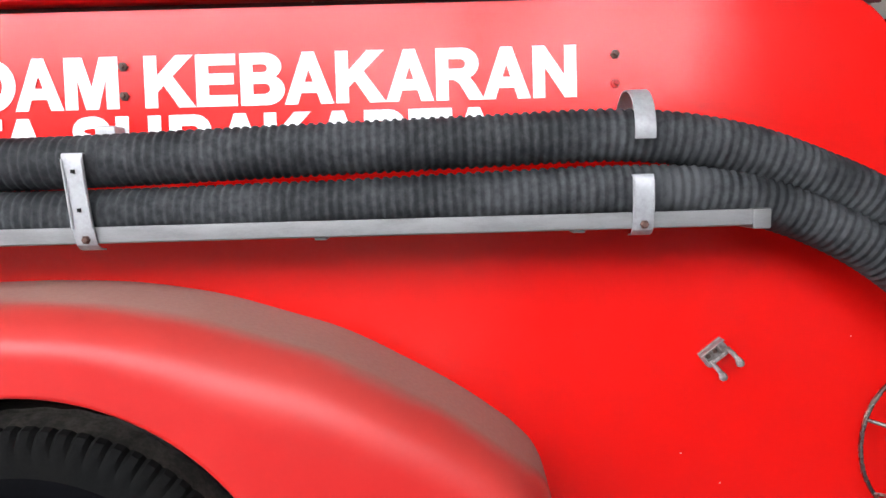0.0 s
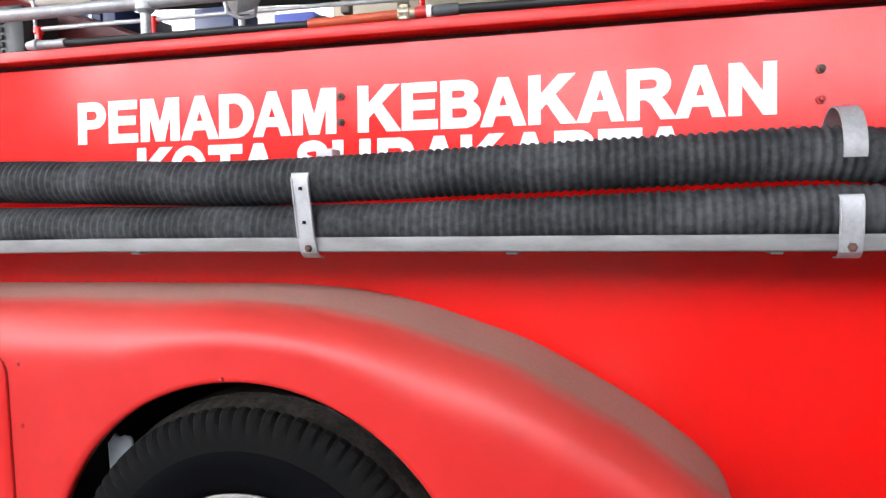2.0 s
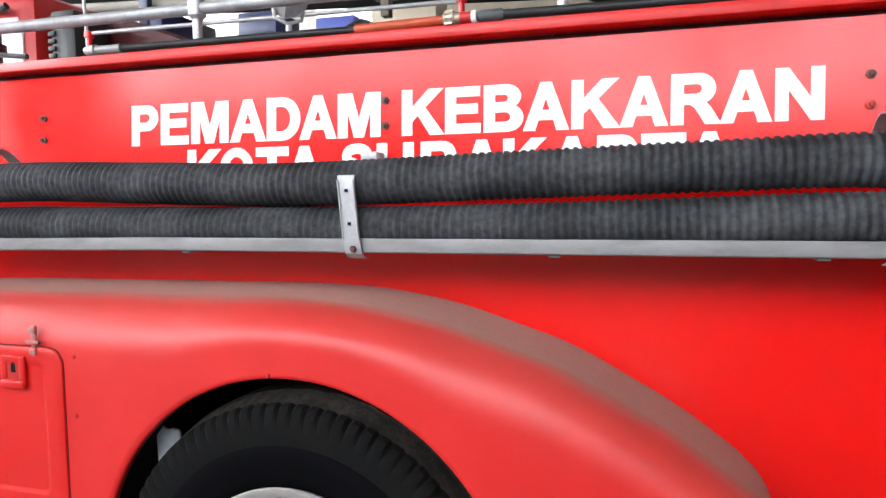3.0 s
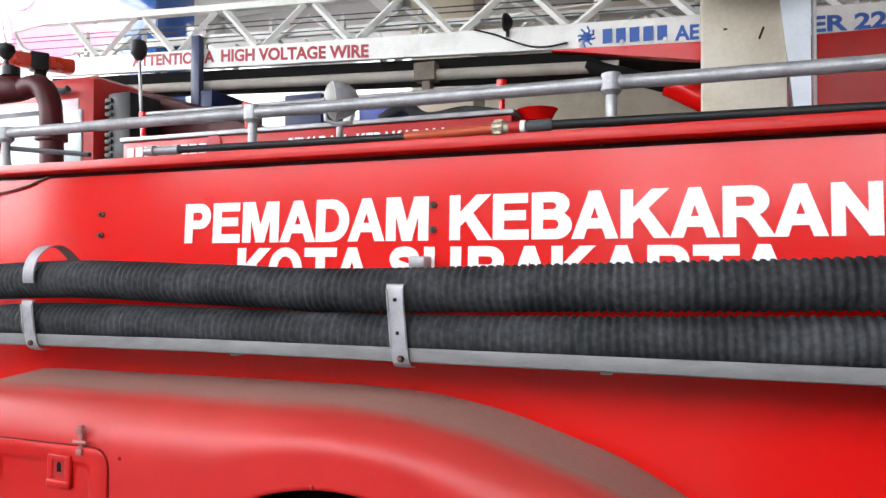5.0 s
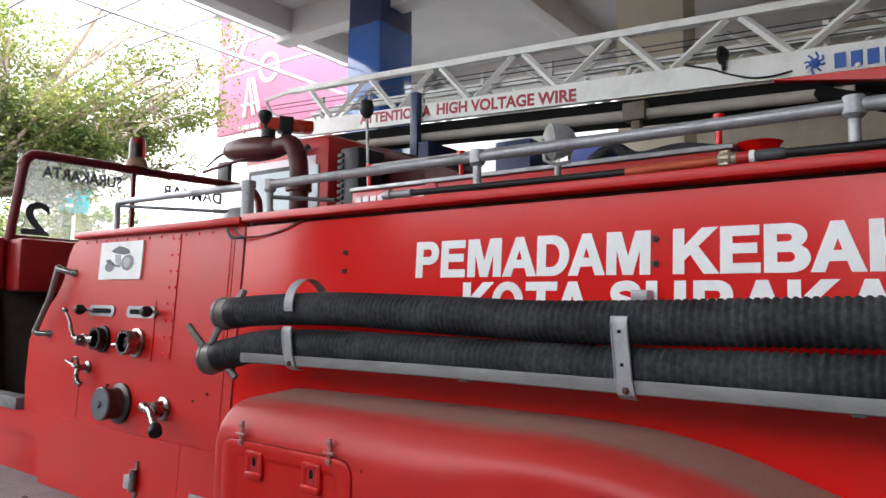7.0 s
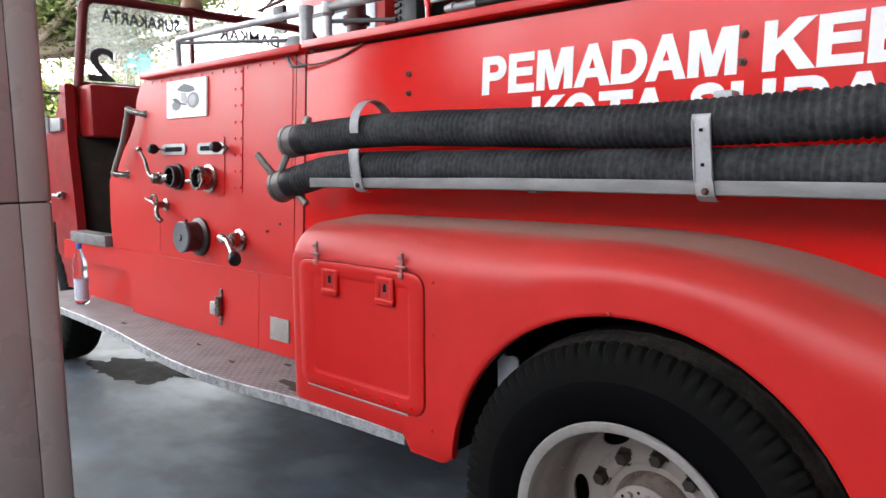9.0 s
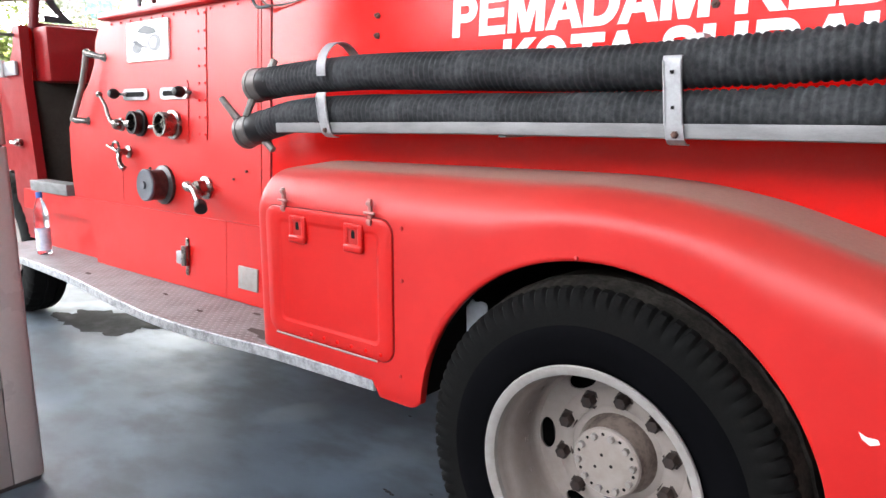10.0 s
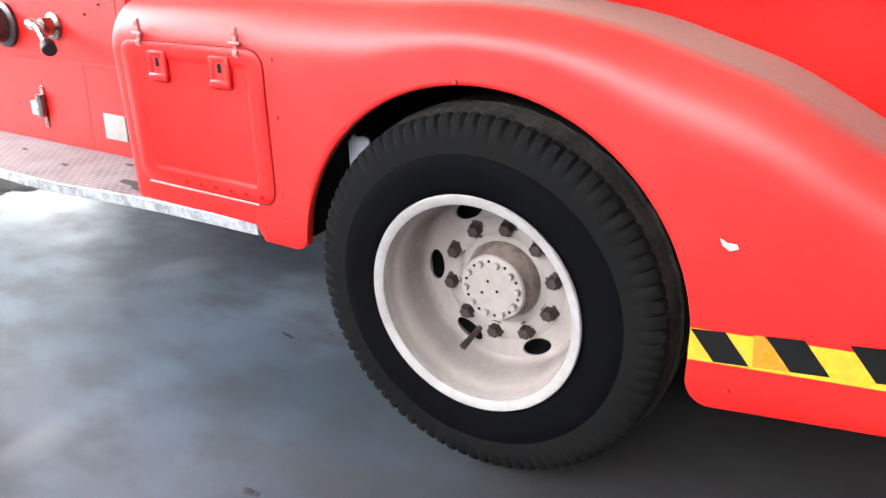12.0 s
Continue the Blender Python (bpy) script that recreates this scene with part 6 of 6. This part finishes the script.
part("dome", Geo().lathe([(0.062, 0.07), (0.062, 0.2), (0.05, 0.235), (0.0, 0.245)], (-5.3, 1.11, 2.64), (0, 0, 1), 24), RED_LENS, beacon, "red glass dome")
part("bulb", Geo().cyl((-5.3, 1.11, 2.70), (-5.3, 1.11, 2.83), 0.03), DARK_RED, beacon)

# plastic bottle on the running board
bottle = thing("plastic_bottle", (-4.78, -0.06, 0.557), "clear plastic water bottle with a blue cap on the running board", "bottle")
part("body", Geo().lathe([(0.0, 0.010), (0.036, 0.0), (0.042, 0.010), (0.042, 0.09), (0.039, 0.10), (0.042, 0.11), (0.042, 0.20), (0.039, 0.21), (0.042, 0.22), (0.042, 0.26), (0.032, 0.31), (0.017, 0.345), (0.015, 0.37)], (-4.78, -0.06, 0.557), (0, 0, 1), 28), PET, bottle)
part("cap", Geo().lathe([(0.018, 0.355), (0.019, 0.385), (0.016, 0.39), (0.0, 0.39)], (-4.78, -0.06, 0.557), (0, 0, 1), 18), BLUE_INK, bottle, "blue screw cap")
part("wrapper", Geo().lathe([(0.0428, 0.025), (0.0432, 0.03), (0.0432, 0.155), (0.0428, 0.16)], (-4.78, -0.06, 0.557), (0, 0, 1), 24), surface("label_film", (0.52, 0.56, 0.68), (0.74, 0.74, 0.80), 0.3, scale=40.0), bottle, "pale blue paper wrapper")

# ---- the ladder truck behind ----
lt = thing("ladder_truck", (-2.0, 4.2, 0), "red turntable ladder truck with a white lattice ladder", "ladder truck")
part("locker", Geo().box(-4.74, -1.25, 3.0, 3.5, 0.7, 2.655, 0.015), RED_OLD, lt, "red side locker")
part("locker_top", Geo().box(-4.76, -1.23, 2.98, 5.2, 2.658, 2.695, 0.008), ALU, lt, "white locker top")
part("body", Geo().box(-4.7, 3.2, 3.55, 5.2, 0.7, 2.45, 0.02), RED_OLD, lt)
part("lettering", lettering("PEMADAM", -3.07, -2.56, 2.475, 2.595, bold=0.03, y=2.999), LETTER, lt, "white painted letters")
part("lettering", lettering("KEBAKARAN", -2.47, -1.76, 2.475, 2.595, bold=0.03, y=2.999), LETTER, lt, "white painted letters")
for k in range(9):
    part("bar", Geo().box(-4.69 + 0.095 * k, -4.62 + 0.095 * k, 2.995, 3.0, 2.52, 2.60), LETTER, lt)
part("badge", Geo().lathe([(0.0, -0.012), (0.07, -0.01), (0.075, 0.0)], (-3.78, 2.997, 2.60), (0, 1, 0), 20), RED_INK, lt)
for x in (-4.57, -3.50, -1.34):
    part("rail_post", Geo().cyl((x, 3.06, 2.69), (x, 3.06, 2.90), 0.022, seg=10).lathe([(0.0, 0.03), (0.04, 0.02), (0.04, -0.03)], (x, 3.06, 2.90), (0, 0, 1), 10), RED, lt, "red rail post")
part("rail", Geo().cyl((-4.57, 3.06, 2.905), (-1.34, 3.06, 2.88), 0.017, seg=10), STEEL, lt)
part("bowl", Geo().lathe([(0.0, 0.0), (0.10, 0.005), (0.14, 0.08), (0.15, 0.085)], (-1.10, 3.15, 2.62), (0, 0, 1), 24), RED, lt, "red round tray")
part("hose_reel", Geo().tube(line([(-2.4, 3.3, 2.75), (-2.2, 3.3, 2.84), (-2.0, 3.3, 2.74), (-1.7, 3.35, 2.78), (-1.4, 3.3, 2.72)], 5), 0.045, 10), HOSE, lt, "folded dark hose on the deck")
part("box", Geo().box(-3.3, -2.95, 3.3, 3.7, 2.70, 3.02, 0.01), NAVY, lt, "dark blue box on the deck")
part("box", Geo().box(-2.7, -2.35, 3.5, 3.8, 2.70, 2.98, 0.01), surface("blue_box", (0.05, 0.08, 0.35), (0.08, 0.1, 0.4), 0.5), lt, "blue box on the deck")
aerial = part("aerial", Geo().cyl((-4.64, 3.12, 2.69), (-4.68, 3.12, 3.45), 0.014, seg=8), STEEL, lt, "thin pole with a dark ball")
part("ball", Geo().lathe([(0.0, 0.11), (0.055, 0.09), (0.075, 0.03), (0.065, -0.03), (0.03, -0.08), (0.0, -0.1)], (-4.685, 3.12, 3.49), (0, 0, 1), 18), BLACK, aerial)

# Light falling on this cab is put into the pale roof and side colours.
cab = part("cab", Geo().box(-6.5, -5.13, 3.05, 5.2, 0.8, 3.33, 0.12), RED_OLD, lt, "red cab, sunlight put into its pale roof colour")
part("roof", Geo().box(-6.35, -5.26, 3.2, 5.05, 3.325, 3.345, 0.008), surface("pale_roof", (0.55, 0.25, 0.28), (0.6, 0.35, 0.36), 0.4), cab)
part("side_panel", Geo().box(-6.40, -5.30, 3.038, 3.056, 2.25, 3.10, 0.008), surface("pale_cab_side", (0.62, 0.50, 0.54), (0.7, 0.6, 0.62), 0.35), cab, "cab side coloured pale for the light on it")
part("side_window", Geo().box(-6.35, -5.62, 3.030, 3.055, 2.45, 3.02, 0.01), BLACK, cab)
# Reflected sky is painted into the pale colours of both windows.
part("pane", Geo().box(-6.30, -5.66, 3.022, 3.0285, 2.50, 2.97), surface("sky_bright_glass", (0.35, 0.42, 0.46), (0.5, 0.55, 0.58), 0.12), cab)
part("side_window", Geo().box(-5.55, -5.25, 3.028, 3.055, 2.5, 3.0, 0.01), surface("sky_bright_glass_pale", (0.5, 0.55, 0.58), (0.6, 0.65, 0.68), 0.12), cab)
part("mirror", Geo().box(-6.75, -6.55, 2.9, 2.96, 2.85, 3.15, 0.02), BLACK, cab)
part("mirror_arm", Geo().tube(line([(-6.4, 3.0, 3.28), (-6.7, 2.92, 3.24), (-6.95, 2.9, 3.12)], 4), 0.014, 8), BLACK, cab)
part("lower_arm", Geo().tube([(-5.7, 2.98, 3.20), (-5.4, 2.98, 3.16), (-5.35, 2.98, 3.18)], 0.03, 8), BLACK, cab)
air = part("air_intake", Geo().box(-5.02, -4.76, 3.1, 3.5, 2.0, 3.14, 0.03), BLACK, lt, "black louvred air intake")
for k in range(9):
    part("slat", Geo().box(-5.035, -4.96, 3.085, 3.5, 2.55 + 0.062 * k, 2.59 + 0.062 * k, 0.004), BLACK, air)
tarp = []
for x, z in ((-5.13, 3.28), (-4.85, 3.22), (-4.4, 3.08), (-3.9, 2.9), (-3.75, 2.72)):
    tarp.append([(x, 3.55, 2.7), (x, 3.56, z - 0.03), (x, 3.62, z), (x, 5.0, z)])
part("cover", Geo().grid(tarp), DARK_RED, lt, "sloping dark red cover behind the cab")
SKEW = Matrix.Translation((-5.86, 3.12, 3.50)) @ Matrix.Rotation(radians(56), 4, "Z")
bar = part("light_bar", Geo().box(-0.29, 0.29, -0.09, 0.09, -0.065, 0.065, 0.03).turned(SKEW), surface("orange_lens", (0.50, 0.035, 0.014), (0.36, 0.02, 0.012), 0.25), lt, "orange warning light bar")
part("middle", Geo().box(-0.09, 0.07, -0.095, 0.095, -0.085, 0.085, 0.02).turned(SKEW), BLACK, bar)
part("foot", Geo().box(-0.05, 0.05, -0.05, 0.05, -0.17, -0.06, 0.01).turned(SKEW), BLACK, bar)
for cx in (-1.2, -5.85, 1.9):
    part("tyre", tyre_geo(cx, 3.05, 0.428, 0.5, 30), RUBBER, lt, angle=30)


def chord(x):
    return 3.885 - 0.053 * x


def beam_top(x):
    return 3.522 - 0.0475 * x


def beam_low(x):
    return 3.31 - 0.049 * x


def tipped(x0, x1, z0a, z1a, z0b, z1b, y0, y1):
    """A long box whose ends have heights of their own."""
    return Geo().add([(x0, y0, z0a), (x0, y1, z0a), (x0, y1, z1a), (x0, y0, z1a), (x1, y0, z0b), (x1, y1, z0b), (x1, y1, z1b), (x1, y0, z1b)],
                     [(0, 3, 2, 1), (4, 5, 6, 7), (0, 1, 5, 4), (3, 7, 6, 2), (0, 4, 7, 3), (1, 2, 6, 5)])


for side, (y, name) in enumerate(((3.9, "near"), (4.75, "far"))):
    ld = part("ladder_side", tipped(-6.9, 2.6, beam_low(-6.9), beam_top(-6.9) - 0.02, beam_low(2.6), beam_top(2.6), y, y + 0.06), LADDER, lt, "white lattice ladder side")
    part("top_chord", tipped(-6.75, 2.6, chord(-6.75) - 0.032, chord(-6.75) + 0.030, chord(2.6) - 0.032, chord(2.6) + 0.030, y - 0.012, y + 0.075), LADDER, ld)
    part("tip", Geo().tube([(-6.75, y + 0.03, chord(-6.75)), (-7.2, y + 0.03, 4.20), (-7.1, y + 0.03, 4.02), (-6.88, y + 0.03, 3.87)], 0.026, 6), LADDER, ld)
    for k in range(10):
        xt = 2.57 - 1.0 * k
        for xb in (xt + 0.42, xt - 0.50):
            if xb > 2.6 or xb < -6.9:
                continue
            part("lattice_bar", Geo().tube([(xt + (0.05 if xb > xt else -0.05), y + 0.03, chord(xt) - 0.02), (xb, y + 0.03, beam_top(xb) - 0.01)], 0.034, 4), LADDER, ld)
            if side == 0:
                part("inner_bar", Geo().tube([(xt - 0.10, y + 0.22, chord(xt) - 0.06), (xb - 0.12, y + 0.22, beam_top(xb) + 0.03)], 0.022, 4), LADDER, ld)
        if side == 0:
            for drop in (0.12, 0.17, 0.255):
                part("wire", Geo().cyl((xt - 1.0, y + 0.12, chord(xt - 1) - drop), (xt, y + 0.12, chord(xt) - drop), 0.006, seg=5), GREY_INK, ld)
for q in (0.085, 0.22):
    part("mid_rail", tipped(-6.7, 2.4, beam_top(-6.7) + q, beam_top(-6.7) + q + 0.028, beam_top(2.4) + q, beam_top(2.4) + q + 0.028, 4.36, 4.40), LADDER, lt, "inner white rail")
inner = part("inner_section", tipped(-6.6, 2.4, beam_top(-6.6) + 0.13, beam_top(-6.6) + 0.165, beam_top(2.4) + 0.15, beam_top(2.4) + 0.185, 4.15, 4.20), LADDER, lt, "inner sliding ladder section")
part("chord", tipped(-6.6, 2.4, chord(-6.6) - 0.12, chord(-6.6) - 0.085, chord(2.4) - 0.12, chord(2.4) - 0.085, 4.5, 4.55), LADDER, inner)
for k in range(22):
    x = -6.4 + 0.4 * k
    part("rung", Geo().cyl((x, 4.12, beam_top(x) + 0.08), (x, 4.7, beam_top(x) + 0.08), 0.015, seg=6), LADDER, inner)
    if k % 2 == 0:
        part("upright", Geo().box(x - 0.02, x + 0.02, 4.15, 4.19, beam_top(x) + 0.05, chord(x) - 0.05), LADDER, inner)
# Shade beneath the ladder, put in as a near-black strip.
part("under_shade", tipped(-6.7, 2.4, beam_low(-6.7) - 0.10, beam_low(-6.7) - 0.005, beam_low(2.4) - 0.10, beam_low(2.4) - 0.005, 3.98, 4.6), HOLLOW, lt, "near-black strip for the shade under the ladder")
part("under_pipe", Geo().cyl((-6.0, 3.95, beam_low(-6) - 0.17), (-0.6, 3.95, beam_low(-0.6) - 0.15), 0.05, seg=12), surface("dull_pipe", (0.36, 0.33, 0.29), (0.25, 0.23, 0.2), 0.6), lt)
part("wedge", tipped(-1.14, 2.4, beam_low(-1.14) - 0.01, beam_low(-1.14) - 0.005, beam_low(2.4) - 0.42, beam_low(2.4) - 0.004, 3.895, 3.99), RED, lt, "red support beam under the ladder")
for k in range(6):
    part("strip_bolt", Geo().lathe([(0.0, -0.012), (0.015, -0.01), (0.02, 0.0)], (-0.9 + 0.33 * k, 3.895, beam_low(-0.9 + 0.33 * k) + 0.03), (0, 1, 0), 8), LADDER, lt)
part("lettering", lettering("ATTENTION", -5.50, -4.62, 3.632, 3.752, bold=0.035, slope=-0.055, y=3.899), RED_INK, lt, "red painted letters on the ladder")
part("lettering", lettering("A", -4.60, -4.48, 3.582, 3.702, bold=0.035, y=3.899), RED_INK, lt, "red painted letters on the ladder")
part("lettering", lettering("HIGH VOLTAGE WIRE", -4.40, -2.80, 3.576, 3.700, bold=0.035, slope=-0.072, y=3.899), RED_INK, lt, "red painted letters on the ladder")
for k in range(5):
    x = -0.72 + 0.105 * k
    part("bar", Geo().box(x, x + 0.075, 3.893, 3.899, 3.335 - 0.045 * x, 3.45 - 0.045 * x), BLUE_INK, lt)
part("lettering", lettering("AE", -0.17, 0.01, 3.33, 3.45, bold=0.035, slope=-0.03, y=3.899), BLUE_INK, lt, "blue painted letters")
part("lettering", lettering("ER 22M", 0.78, 1.42, 3.29, 3.41, bold=0.035, slope=-0.03, y=3.899), BLUE_INK, lt, "blue painted letters")
mark = Geo().lathe([(0.0, -0.004), (0.035, -0.004), (0.04, 0.0)], (-0.85, 3.899, 3.435), (0, 1, 0), 12)
for k in range(8):
    a = radians(20 + 45 * k)
    mark.tube([(-0.85, 3.896, 3.435), (-0.85 + 0.06 * math.cos(a), 3.896, 3.435 + 0.05 * math.sin(a)), (-0.85 + 0.07 * math.cos(a + 0.3), 3.896, 3.435 + 0.085 * math.sin(a + 0.3))], 0.008, 5)
part("mark", mark, BLUE_INK, lt, "blue spidery mark")
part("holder", Geo().box(-4.70, -4.60, 3.82, 3.895, 3.05, 3.845, 0.01).box(-4.68, -4.46, 3.84, 4.7, 2.70, 3.30, 0.01), NAVY, lt, "dark blue ladder rest")
part("spotlight", Geo().lathe([(0.0, -0.045), (0.04, -0.035), (0.075, 0.0), (0.075, 0.02), (0.0, 0.02)], (-1.50, 3.86, 3.62), (-1, 0.15, 0.1), 18).cyl((-1.50, 3.87, 3.50), (-1.50, 3.87, 3.60), 0.016, seg=8), BLACK, lt, "small dark spotlight on the ladder")
part("cable", Geo().tube(line([(-1.80, 3.885, 3.60), (-1.6, 3.885, 3.53), (-1.48, 3.88, 3.47), (-1.3, 3.88, 3.40), (-1.15, 3.88, 3.385), (-1.0, 3.88, 3.40)], 4), 0.008, 6), BLACK, lt)
part("turntable", Geo().box(0.65, 2.6, 3.6, 5.1, 2.45, 3.20, 0.04), RED_OLD, lt, "red turntable housing")
part("ram", Geo().cyl((-0.22, 3.9, 3.00), (0.7, 3.9, 2.48), 0.095, seg=18), RED, lt, "red hydraulic ram")
part("ram_rod", Geo().cyl((-0.85, 3.95, 3.22), (-0.18, 3.9, 2.97), 0.06, seg=14), HOLLOW, lt)
part("clamp", Geo().box(-2.35, -2.15, 3.86, 4.0, 3.20, 3.36, 0.01).box(-2.28, -2.2, 3.88, 3.98, 3.05, 3.2, 0.01), surface("rusty_clamp", (0.16, 0.13, 0.10), (0.08, 0.06, 0.045), 0.7), lt)
